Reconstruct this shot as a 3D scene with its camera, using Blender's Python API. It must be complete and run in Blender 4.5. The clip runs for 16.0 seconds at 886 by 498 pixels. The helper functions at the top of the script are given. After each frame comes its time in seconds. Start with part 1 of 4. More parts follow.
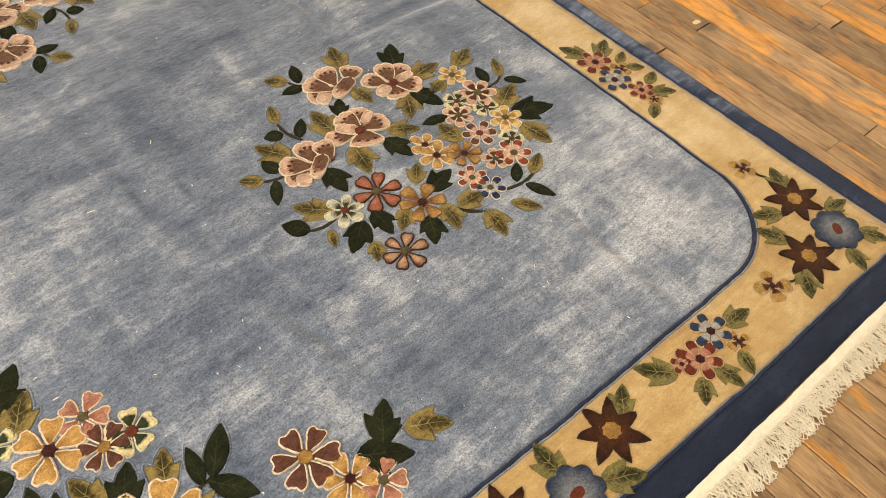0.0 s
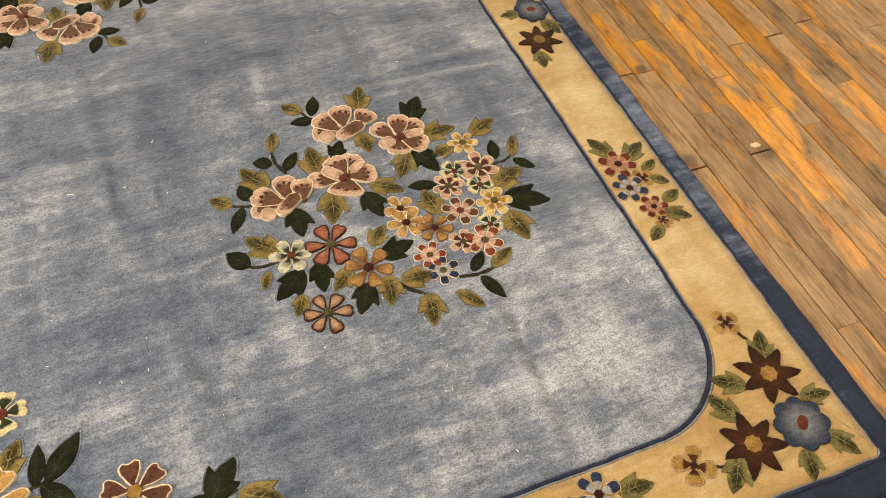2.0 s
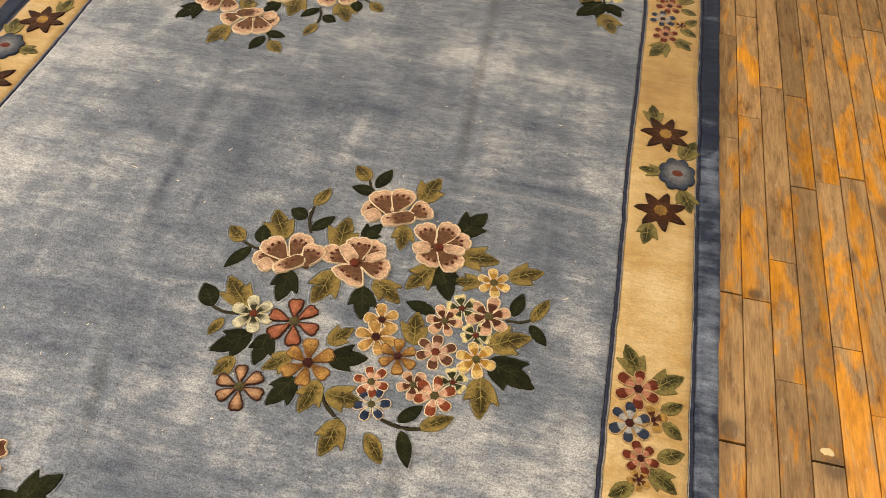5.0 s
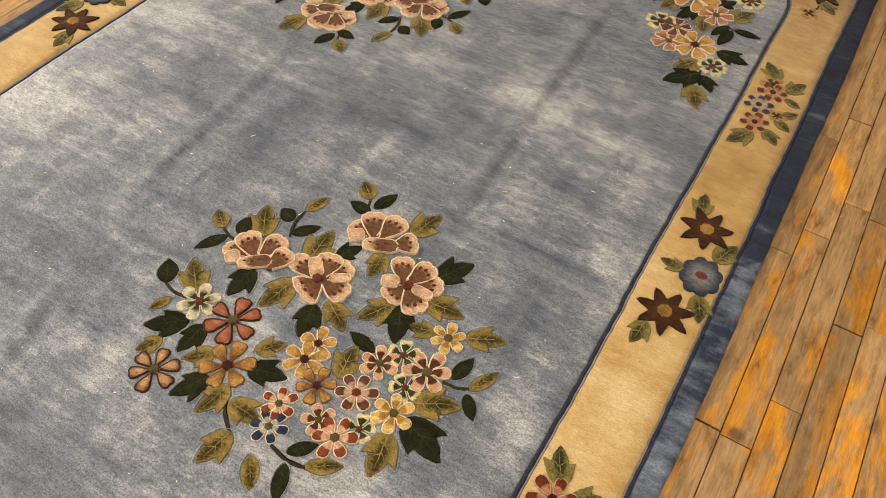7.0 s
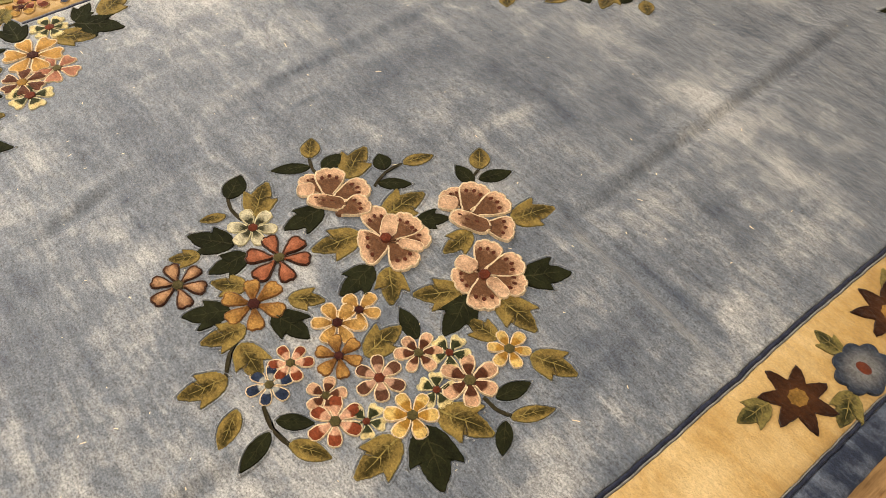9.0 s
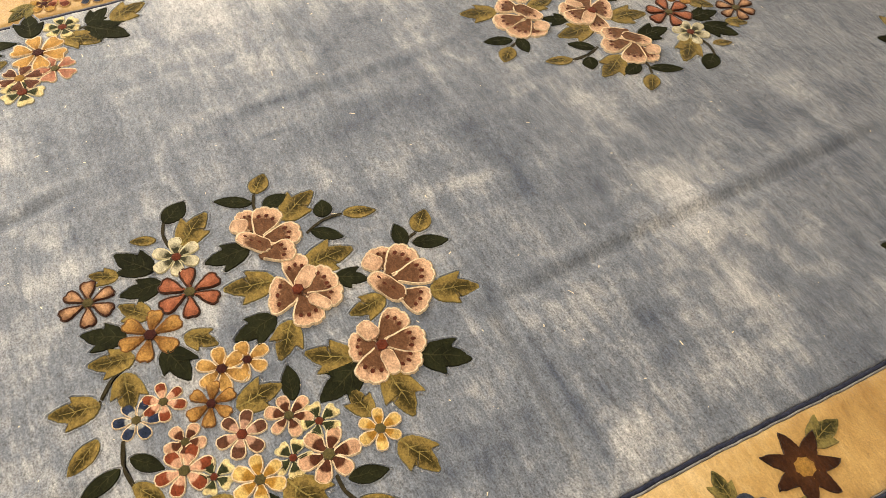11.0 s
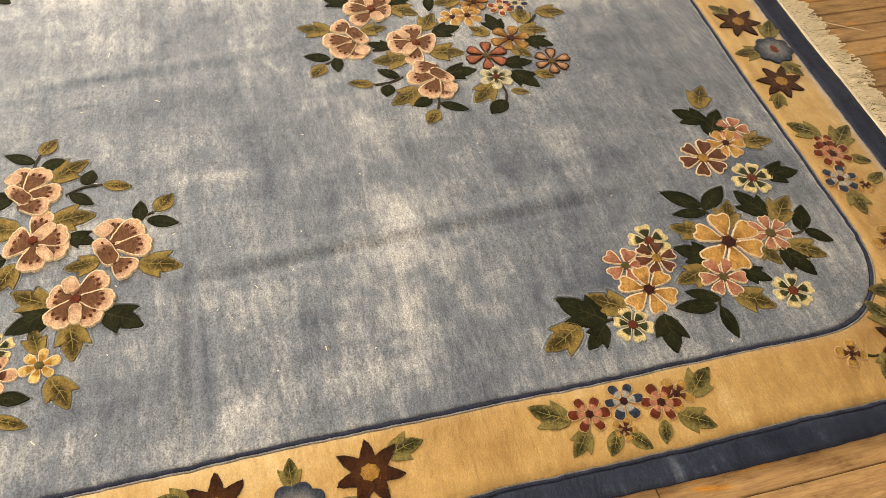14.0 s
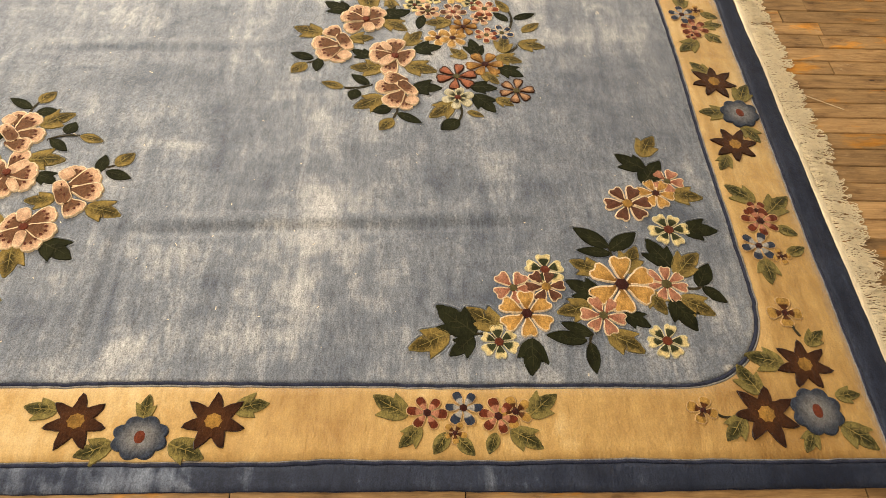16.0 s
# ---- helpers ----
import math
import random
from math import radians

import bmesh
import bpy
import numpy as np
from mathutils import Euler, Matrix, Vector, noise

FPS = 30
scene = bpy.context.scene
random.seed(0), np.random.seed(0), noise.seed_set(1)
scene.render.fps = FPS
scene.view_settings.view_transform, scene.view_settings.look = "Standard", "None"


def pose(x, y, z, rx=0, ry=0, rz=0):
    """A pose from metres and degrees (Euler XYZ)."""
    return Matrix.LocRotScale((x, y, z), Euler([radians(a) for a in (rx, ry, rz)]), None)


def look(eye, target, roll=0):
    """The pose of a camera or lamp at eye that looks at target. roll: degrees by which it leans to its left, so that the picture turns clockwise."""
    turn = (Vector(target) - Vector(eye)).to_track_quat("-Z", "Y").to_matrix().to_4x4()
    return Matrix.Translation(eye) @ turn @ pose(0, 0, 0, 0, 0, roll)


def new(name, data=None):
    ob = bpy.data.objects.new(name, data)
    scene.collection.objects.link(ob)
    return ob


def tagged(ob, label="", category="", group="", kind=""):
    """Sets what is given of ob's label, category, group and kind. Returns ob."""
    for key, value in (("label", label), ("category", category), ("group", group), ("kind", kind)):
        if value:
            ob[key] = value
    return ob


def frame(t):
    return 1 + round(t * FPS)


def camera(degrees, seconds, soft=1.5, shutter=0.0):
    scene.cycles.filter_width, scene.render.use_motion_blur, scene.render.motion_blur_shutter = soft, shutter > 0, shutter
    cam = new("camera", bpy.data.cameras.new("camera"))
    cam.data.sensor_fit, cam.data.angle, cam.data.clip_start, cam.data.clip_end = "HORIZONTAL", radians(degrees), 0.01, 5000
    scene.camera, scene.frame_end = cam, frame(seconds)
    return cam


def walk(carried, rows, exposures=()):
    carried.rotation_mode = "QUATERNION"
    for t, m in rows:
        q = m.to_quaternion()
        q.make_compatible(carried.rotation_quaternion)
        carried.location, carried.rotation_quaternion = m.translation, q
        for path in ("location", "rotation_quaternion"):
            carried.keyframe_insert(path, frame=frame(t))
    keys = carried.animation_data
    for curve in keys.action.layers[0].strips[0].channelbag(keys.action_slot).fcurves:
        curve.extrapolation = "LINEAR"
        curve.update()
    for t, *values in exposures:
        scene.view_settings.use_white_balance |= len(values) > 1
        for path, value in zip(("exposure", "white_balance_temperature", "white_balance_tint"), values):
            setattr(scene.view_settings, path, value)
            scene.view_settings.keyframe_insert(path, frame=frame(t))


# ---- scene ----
cam = camera(58.35, 16.0, soft=0.8)
PATH = [
    (0, (-0.6211, -1.8791, 1.5433), (0.2237, -0.9788, -0.0302), 3.73),
    (0.5, (-0.4960, -1.8882, 1.5767), (0.2723, -0.9224, 0.0029), 3.64),
    (1, (-0.3791, -1.9061, 1.5912), (0.3083, -0.8815, 0.0171), 3.70),
    (1.5, (-0.1981, -1.9620, 1.6114), (0.3983, -0.8856, 0.0348), 3.71),
    (2, (-0.0528, -1.9993, 1.6133), (0.4455, -0.8768, 0.0347), 3.71),
    (2.5, (0.0590, -1.9514, 1.5943), (0.4563, -0.7896, 0.0156), 3.91),
    (3, (0.2160, -1.8906, 1.5912), (0.4995, -0.6913, 0.0160), 3.90),
    (3.5, (0.3358, -1.8360, 1.6107), (0.5004, -0.6134, 0.0365), 3.96),
    (4, (0.4635, -1.7812, 1.6260), (0.5046, -0.5464, 0.0533), 3.96),
    (4.5, (0.6034, -1.7562, 1.6386), (0.5204, -0.5240, 0.0655), 3.81),
    (5, (0.6963, -1.7231, 1.6638), (0.5014, -0.5044, 0.0900), 3.95),
    (5.2, (0.7345, -1.6979, 1.6704), (0.4944, -0.4858, 0.0978), 3.98),
    (7.3, (1.1273, -1.3819, 1.5825), (0.4911, -0.3030, 0.0233), 4.32),
    (7.5, (1.1465, -1.3469, 1.5435), (0.4722, -0.2939, -0.0175), 4.28),
    (8, (1.1541, -1.2735, 1.4241), (0.3946, -0.2873, -0.1412), 4.46),
    (8.2, (1.1470, -1.2535, 1.3801), (0.3471, -0.3007, -0.1859), 4.14),
    (10.3, (1.2241, -0.8917, 1.3099), (0.1693, -0.2454, -0.2617), 2.33),
    (10.5, (1.2390, -0.8388, 1.3307), (0.1758, -0.2124, -0.2432), 2.27),
    (11, (1.2589, -0.7395, 1.3972), (0.1770, -0.1534, -0.1795), 2.36),
    (11.5, (1.3259, -0.6177, 1.4579), (0.2299, -0.0702, -0.1230), 2.45),
    (12, (1.4246, -0.4924, 1.5130), (0.3202, 0.0208, -0.0735), 2.98),
    (12.5, (1.5131, -0.3761, 1.5443), (0.3987, 0.1027, -0.0459), 3.30),
    (13, (1.5763, -0.2511, 1.5699), (0.4460, 0.1889, -0.0204), 3.41),
    (13.5, (1.6233, -0.0725, 1.5856), (0.4820, 0.3314, -0.0063), 3.80),
    (14, (1.6770, 0.0709, 1.6264), (0.5281, 0.4355, 0.0305), 4.27),
    (14.5, (1.7249, 0.1786, 1.6578), (0.5605, 0.4936, 0.0625), 4.56),
    (15, (1.7947, 0.3342, 1.6953), (0.6120, 0.5865, 0.1024), 4.69),
    (15.5, (1.8578, 0.4707, 1.7274), (0.6510, 0.6521, 0.1428), 4.61),
    (16, (1.8798, 0.5731, 1.7447), (0.6553, 0.6833, 0.1672), 4.64),
]
EXPOSURES = [(0.0, 0.03, 6350, 10), (5.0, 0.02, 6850, 10), (8.0, 0.06, 6850, 10), (10.5, 0.21, 6950, 10), (16.0, 0.39, 7150, 10)]
walk(cam, [(t, look(eye, target, roll)) for t, eye, target, roll in PATH], EXPOSURES)

# ---- light: an indoor room lit by three added, unseen area lamps ----
world = bpy.data.worlds.new("world")
scene.world = world
world.use_nodes = True
world.node_tree.nodes["Background"].inputs[0].default_value = (0.9, 0.93, 1.0, 1)
world.node_tree.nodes["Background"].inputs[1].default_value = 0.05


def area_lamp(name, eye, target, sx, sy, power, colour):
    data = bpy.data.lights.new(name, "AREA")
    data.shape, data.size, data.size_y = "RECTANGLE", sx, sy
    data.energy, data.color = power, colour
    ob = new(name, data)
    ob.matrix_world = look(eye, target)
    return ob


# added sources without window or fixture: west, east for the rug's glare, overhead
area_lamp("window_light", (-4.3, -0.7, 2.4), (0, 0.2, 0.2), 4.6, 2.2, 410, (1.0, 0.96, 0.89))
area_lamp("ceiling_lamp", (3.5, -0.2, 2.7), (0.9, -0.9, 0), 1.6, 0.8, 46, (1.0, 0.93, 0.82))
area_lamp("ceiling_lamp", (0.5, -1.6, 3.7), (0.5, -1.6, 0), 2.4, 1.2, 62, (1.0, 0.88, 0.72))


# ---- materials ----
def nodes_of(name, rough=0.9, sheen=0.0):
    mat = bpy.data.materials.new(name)
    mat.use_nodes = True
    nt = mat.node_tree
    bsdf = nt.nodes["Principled BSDF"]
    bsdf.inputs["Roughness"].default_value = rough
    bsdf.inputs["Sheen Weight"].default_value = sheen
    bsdf.inputs["Sheen Roughness"].default_value = 0.38
    bsdf.inputs["Specular IOR Level"].default_value = 0.08
    return mat, nt, bsdf


def node(nt, kind, **values):
    n = nt.nodes.new(kind)
    for key, value in values.items():
        if key in n.inputs:
            n.inputs[key].default_value = value
    return n


def position(nt, scale, turn=0.0):
    geo = nt.nodes.new("ShaderNodeNewGeometry")
    mp = nt.nodes.new("ShaderNodeMapping")
    mp.inputs["Scale"].default_value = scale
    mp.inputs["Rotation"].default_value = (0, 0, turn)
    nt.links.new(geo.outputs["Position"], mp.inputs["Vector"])
    return mp.outputs["Vector"]


def noise_of(nt, vector, scale, detail=3.0, rough=0.55, warp=0.0):
    n = node(nt, "ShaderNodeTexNoise", Scale=scale, Detail=detail, Roughness=rough, Distortion=warp)
    nt.links.new(vector, n.inputs["Vector"])
    return n.outputs["Fac"]


def ramp_of(nt, fac, stops):
    r = nt.nodes.new("ShaderNodeValToRGB")
    while len(r.color_ramp.elements) < len(stops):
        r.color_ramp.elements.new(0.5)
    for e, (at, col) in zip(r.color_ramp.elements, stops):
        e.position, e.color = at, (*col, 1)
    nt.links.new(fac, r.inputs["Fac"])
    return r.outputs["Color"]


def mix_of(nt, fac, a, b, blend="MIX"):
    m = nt.nodes.new("ShaderNodeMix")
    m.data_type, m.blend_type = "RGBA", blend
    for value, key in ((fac, 0), (a, 6), (b, 7)):
        if hasattr(value, "is_output"):
            nt.links.new(value, m.inputs[key])
        else:
            m.inputs[key].default_value = value if key == 0 else (*value, 1)
    return m.outputs[2]


def math_of(nt, op, a, b=0.0, clamp=False):
    m = nt.nodes.new("ShaderNodeMath")
    m.operation, m.use_clamp = op, clamp
    for n, value in enumerate((a, b)):
        if hasattr(value, "is_output"):
            nt.links.new(value, m.inputs[n])
        else:
            m.inputs[n].default_value = value
    return m.outputs[0]


def bump_of(nt, bsdf, height, strength, distance):
    b = node(nt, "ShaderNodeBump", Strength=strength, Distance=distance)
    nt.links.new(height, b.inputs["Height"])
    nt.links.new(b.outputs["Normal"], bsdf.inputs["Normal"])


def pile_bump(nt, bsdf, strength=0.6):
    """Cut wool pile: tufts a few millimetres wide in faint rows across the rug."""
    tuft = noise_of(nt, position(nt, (1, 1.15, 1)), 240, 3, 0.7)
    rows = noise_of(nt, position(nt, (0.55, 1.5, 1)), 95, 3)
    lay = noise_of(nt, position(nt, (0.8, 1.4, 1)), 30, 5, 0.65)
    h = math_of(nt, "ADD", math_of(nt, "ADD", math_of(nt, "MULTIPLY", tuft, 0.6), math_of(nt, "MULTIPLY", rows, 0.4)), math_of(nt, "MULTIPLY", lay, 2.1))
    bump_of(nt, bsdf, h, strength, 0.005)
    return math_of(nt, "ADD", math_of(nt, "MULTIPLY", tuft, 0.72), math_of(nt, "MULTIPLY", rows, 0.28))


def light_or_wear_patch(nt, x, y, rx, ry, by):
    """A soft patch, lighter (+) or darker (-): painted wool light, plank varnish and stains."""
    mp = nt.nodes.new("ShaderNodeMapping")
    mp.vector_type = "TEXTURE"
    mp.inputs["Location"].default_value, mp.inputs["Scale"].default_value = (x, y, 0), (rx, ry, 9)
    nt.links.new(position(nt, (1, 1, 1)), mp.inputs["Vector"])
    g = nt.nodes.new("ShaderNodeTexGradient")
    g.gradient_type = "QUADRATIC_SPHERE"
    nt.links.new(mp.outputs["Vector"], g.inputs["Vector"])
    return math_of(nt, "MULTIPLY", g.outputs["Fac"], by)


def sheen_painted_pile(name, dark, mid, light, low=0.36, high=0.66, turn=0.0, sheen=0.3, patches=(), speck_by=0.58, shine=0.45):
    """Wool whose pile lies this way and that, its lighter and darker sheen painted into the colour."""
    mat, nt, bsdf = nodes_of(name, 0.55, sheen)
    bsdf.inputs["Specular IOR Level"].default_value = shine
    broad = noise_of(nt, position(nt, (1.0, 1.5, 1), turn), 1.6, 5, 0.55, 0.9)
    streak = noise_of(nt, position(nt, (1.0, 3.6, 1), turn), 2.6, 6, 0.6, 0.6)
    rows = noise_of(nt, position(nt, (1.2, 8.0, 1), turn), 5.0, 6, 0.68, 0.3)
    cross = noise_of(nt, position(nt, (5.0, 0.9, 1), turn), 2.0, 5, 0.6, 0.4)
    patch = noise_of(nt, position(nt, (1.3, 1.8, 1), turn), 8.0, 6, 0.66, 0.8)
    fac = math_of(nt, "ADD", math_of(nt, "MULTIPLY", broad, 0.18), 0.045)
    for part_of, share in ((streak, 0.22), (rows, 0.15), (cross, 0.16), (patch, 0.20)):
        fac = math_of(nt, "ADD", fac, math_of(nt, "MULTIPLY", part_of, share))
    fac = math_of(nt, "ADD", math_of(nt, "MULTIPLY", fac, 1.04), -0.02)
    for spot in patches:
        fac = math_of(nt, "ADD", fac, light_or_wear_patch(nt, *spot))
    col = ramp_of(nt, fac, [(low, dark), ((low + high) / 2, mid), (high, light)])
    tuft = pile_bump(nt, bsdf)
    speck = ramp_of(nt, tuft, [(0.34, (1 - speck_by,) * 3), (0.66, (1 + speck_by,) * 3)])
    nt.links.new(mix_of(nt, 1.0, col, speck, "MULTIPLY"), bsdf.inputs["Base Color"])
    return mat


def wool(name, colour, vary=0.25, sheen=0.15, speck_by=0.45):
    """Plain dyed wool, a little uneven."""
    mat, nt, bsdf = nodes_of(name, 0.85, sheen)
    patch = noise_of(nt, position(nt, (1, 1.4, 1)), 26, 5, 0.6)
    col = ramp_of(nt, patch, [(0.3, tuple(c * (1 - vary) for c in colour)), (0.7, tuple(min(1, c * (1 + vary)) for c in colour))])
    tuft = pile_bump(nt, bsdf, 0.75)
    speck = ramp_of(nt, tuft, [(0.34, (1 - speck_by,) * 3), (0.66, (1 + 0.78 * speck_by,) * 3)])
    nt.links.new(mix_of(nt, 1.0, col, speck, "MULTIPLY"), bsdf.inputs["Base Color"])
    return mat


def shaded_wool(name, inner, outer, at=0.5, soft=0.12, along="Y", mottle=0.45, curve=0.0):
    """A petal knotted in two dyes. along: Y from the heart to the tip, R by the distance from the heart, E from the petal's middle to its rim."""
    mat, nt, bsdf = nodes_of(name, 0.85, 0.15)
    tc = nt.nodes.new("ShaderNodeTexCoord")
    sep = nt.nodes.new("ShaderNodeSeparateXYZ")
    nt.links.new(tc.outputs["Object"], sep.inputs[0])
    if along == "Y":
        run = math_of(nt, "ADD", sep.outputs["Y"], math_of(nt, "MULTIPLY", math_of(nt, "POWER", math_of(nt, "ABSOLUTE", sep.outputs["X"]), 2.0), curve))
    else:
        mp = nt.nodes.new("ShaderNodeMapping")
        if along == "E":
            mp.inputs["Scale"].default_value, mp.inputs["Location"].default_value = (3.2, 1.7, 0), (0, -1.02, 0)
        else:
            mp.inputs["Scale"].default_value = (1, 1, 0)
        nt.links.new(tc.outputs["Object"], mp.inputs["Vector"])
        length = nt.nodes.new("ShaderNodeVectorMath")
        length.operation = "LENGTH"
        nt.links.new(mp.outputs["Vector"], length.inputs[0])
        run = length.outputs["Value"]
    grain = noise_of(nt, position(nt, (1, 1, 1)), 150, 5, 0.65)
    run = math_of(nt, "ADD", run, math_of(nt, "MULTIPLY", math_of(nt, "SUBTRACT", grain, 0.5), mottle))
    col = ramp_of(nt, run, [(max(0.0, at - soft), inner), (min(1.0, at + soft), outer)])
    fade = noise_of(nt, position(nt, (1, 1.3, 1)), 48, 4, 0.6)
    col = mix_of(nt, 1.0, col, ramp_of(nt, fade, [(0.32, (0.72, 0.70, 0.68)), (0.66, (1.18, 1.18, 1.18))]), "MULTIPLY")
    tuft = pile_bump(nt, bsdf, 0.75)
    speck = ramp_of(nt, tuft, [(0.34, (0.55, 0.55, 0.55)), (0.66, (1.35, 1.35, 1.35))])
    nt.links.new(mix_of(nt, 1.0, col, speck, "MULTIPLY"), bsdf.inputs["Base Color"])
    return mat


def plank_wood(name, per_island=False):
    """Old hardwood strip: amber varnish left in patches over bare, grey-brown worn wood."""
    mat, nt, bsdf = nodes_of(name, 0.5)
    if per_island:
        rnd = nt.nodes.new("ShaderNodeNewGeometry").outputs["Random Per Island"]
    else:
        rnd = nt.nodes.new("ShaderNodeObjectInfo").outputs["Random"]
    shift = nt.nodes.new("ShaderNodeCombineXYZ")
    nt.links.new(math_of(nt, "MULTIPLY", rnd, 37.0), shift.inputs[0])
    nt.links.new(math_of(nt, "MULTIPLY", rnd, 91.0), shift.inputs[1])
    geo = nt.nodes.new("ShaderNodeNewGeometry")
    add = nt.nodes.new("ShaderNodeVectorMath")
    nt.links.new(geo.outputs["Position"], add.inputs[0])
    nt.links.new(shift.outputs[0], add.inputs[1])

    def stretched(scale):
        mp = nt.nodes.new("ShaderNodeMapping")
        mp.inputs["Scale"].default_value = scale
        nt.links.new(add.outputs[0], mp.inputs["Vector"])
        return mp.outputs["Vector"]

    grain = noise_of(nt, stretched((28, 1.6, 1)), 6, 6, 0.65, 1.2)
    fine = noise_of(nt, stretched((90, 4, 1)), 6, 3)
    figure = noise_of(nt, stretched((9, 0.8, 1)), 3, 3, 0.5, 2.0)
    wear = noise_of(nt, stretched((4.6, 1.25, 1)), 2.6, 9, 0.62, 0.8)
    bare = ramp_of(nt, grain, [(0.25, (0.225, 0.138, 0.063)), (0.5, (0.345, 0.221, 0.105)), (0.75, (0.445, 0.303, 0.155))])
    bare = mix_of(nt, 0.6, bare, ramp_of(nt, figure, [(0.3, (0.62, 0.57, 0.52)), (0.7, (1.12, 1.08, 1.02))]), "MULTIPLY")
    amber = ramp_of(nt, grain, [(0.25, (0.40, 0.158, 0.015)), (0.55, (0.555, 0.243, 0.025)), (0.8, (0.66, 0.335, 0.050))])
    level = math_of(nt, "ADD", wear, math_of(nt, "MULTIPLY", math_of(nt, "SUBTRACT", rnd, 0.5), 0.13))
    level = math_of(nt, "ADD", level, math_of(nt, "MULTIPLY", math_of(nt, "SUBTRACT", fine, 0.5), 0.10))
    level = math_of(nt, "ADD", level, light_or_wear_patch(nt, 1.75, -0.4, 1.7, 2.6, 0.13))
    mask = ramp_of(nt, level, [(0.585, (0, 0, 0)), (0.622, (0.55, 0.55, 0.55)), (0.69, (1, 1, 1))])
    col = mix_of(nt, mask, bare, amber)
    tone = math_of(nt, "ADD", math_of(nt, "MULTIPLY", math_of(nt, "FRACT", math_of(nt, "MULTIPLY", rnd, 7.13)), 0.55), 0.71)
    tcol = nt.nodes.new("ShaderNodeCombineColor")
    for n in range(3):
        nt.links.new(tone, tcol.inputs[n])
    col = mix_of(nt, 1.0, col, tcol.outputs[0], "MULTIPLY")
    dirt = noise_of(nt, stretched((3, 0.8, 1)), 9, 5, 0.7)
    col = mix_of(nt, 1.0, col, ramp_of(nt, dirt, [(0.30, (0.34, 0.28, 0.23)), (0.42, (0.80, 0.76, 0.72)), (0.56, (1.08, 1.06, 1.02))]), "MULTIPLY")
    crack = noise_of(nt, stretched((60, 1.1, 1)), 5, 4, 0.6, 0.3)
    col = mix_of(nt, 1.0, col, ramp_of(nt, crack, [(0.26, (0.30, 0.24, 0.2)), (0.32, (1, 1, 1))]), "MULTIPLY")
    worn = math_of(nt, "MULTIPLY", noise_of(nt, position(nt, (1, 1, 1)), 60, 4, 0.7), 0.5)
    for x, y, rx, ry in ((1.691, -0.003, 0.055, 0.075), (1.476, -0.83, 0.05, 0.06), (1.31, -0.383, 0.035, 0.03), (1.243, -0.79, 0.045, 0.06)):
        stain = math_of(nt, "MULTIPLY", light_or_wear_patch(nt, x, y, rx, ry, 3.2), math_of(nt, "ADD", worn, 0.5), True)
        col = mix_of(nt, math_of(nt, "MULTIPLY", stain, 0.75, True), col, (0.085, 0.058, 0.036))
    scuff = noise_of(nt, stretched((8, 2.5, 1)), 5, 6, 0.7, 0.6)
    col = mix_of(nt, ramp_of(nt, scuff, [(0.60, (0, 0, 0)), (0.72, (0.5, 0.5, 0.5))]), col, (0.52, 0.40, 0.26))
    knot = node(nt, "ShaderNodeTexVoronoi", Scale=2.2)
    nt.links.new(stretched((3.2, 1, 1)), knot.inputs["Vector"])
    col = mix_of(nt, 1.0, col, ramp_of(nt, knot.outputs["Distance"], [(0.018, (0.12, 0.07, 0.04)), (0.034, (1, 1, 1))]), "MULTIPLY")
    nt.links.new(col, bsdf.inputs["Base Color"])
    gloss = ramp_of(nt, mask, [(0.0, (0.62, 0.62, 0.62)), (1.0, (0.34, 0.34, 0.34))])
    nt.links.new(gloss, bsdf.inputs["Roughness"])
    bsdf.inputs["Specular IOR Level"].default_value = 0.35
    h = math_of(nt, "ADD", math_of(nt, "MULTIPLY", grain, 1.0), math_of(nt, "MULTIPLY", fine, 0.4))
    bump_of(nt, bsdf, h, 0.35, 0.002)
    return mat


def plaster(name, colour):
    mat, nt, bsdf = nodes_of(name, 0.9)
    n = noise_of(nt, position(nt, (1, 1, 1)), 3, 5)
    nt.links.new(ramp_of(nt, n, [(0.3, tuple(c * 0.9 for c in colour)), (0.7, colour)]), bsdf.inputs["Base Color"])
    return mat


# pile sheen and uneven light painted into the field's colour
PAINTED_SHEEN = [
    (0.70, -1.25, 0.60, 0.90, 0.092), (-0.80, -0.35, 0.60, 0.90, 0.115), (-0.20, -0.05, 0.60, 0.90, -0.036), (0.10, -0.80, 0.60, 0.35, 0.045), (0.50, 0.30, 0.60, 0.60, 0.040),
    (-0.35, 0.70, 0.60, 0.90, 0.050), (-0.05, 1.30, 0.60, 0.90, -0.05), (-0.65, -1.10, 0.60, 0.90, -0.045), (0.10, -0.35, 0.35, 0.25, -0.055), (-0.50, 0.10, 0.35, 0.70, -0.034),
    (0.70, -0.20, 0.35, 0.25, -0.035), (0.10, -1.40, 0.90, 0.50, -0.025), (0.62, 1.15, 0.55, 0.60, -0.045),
]
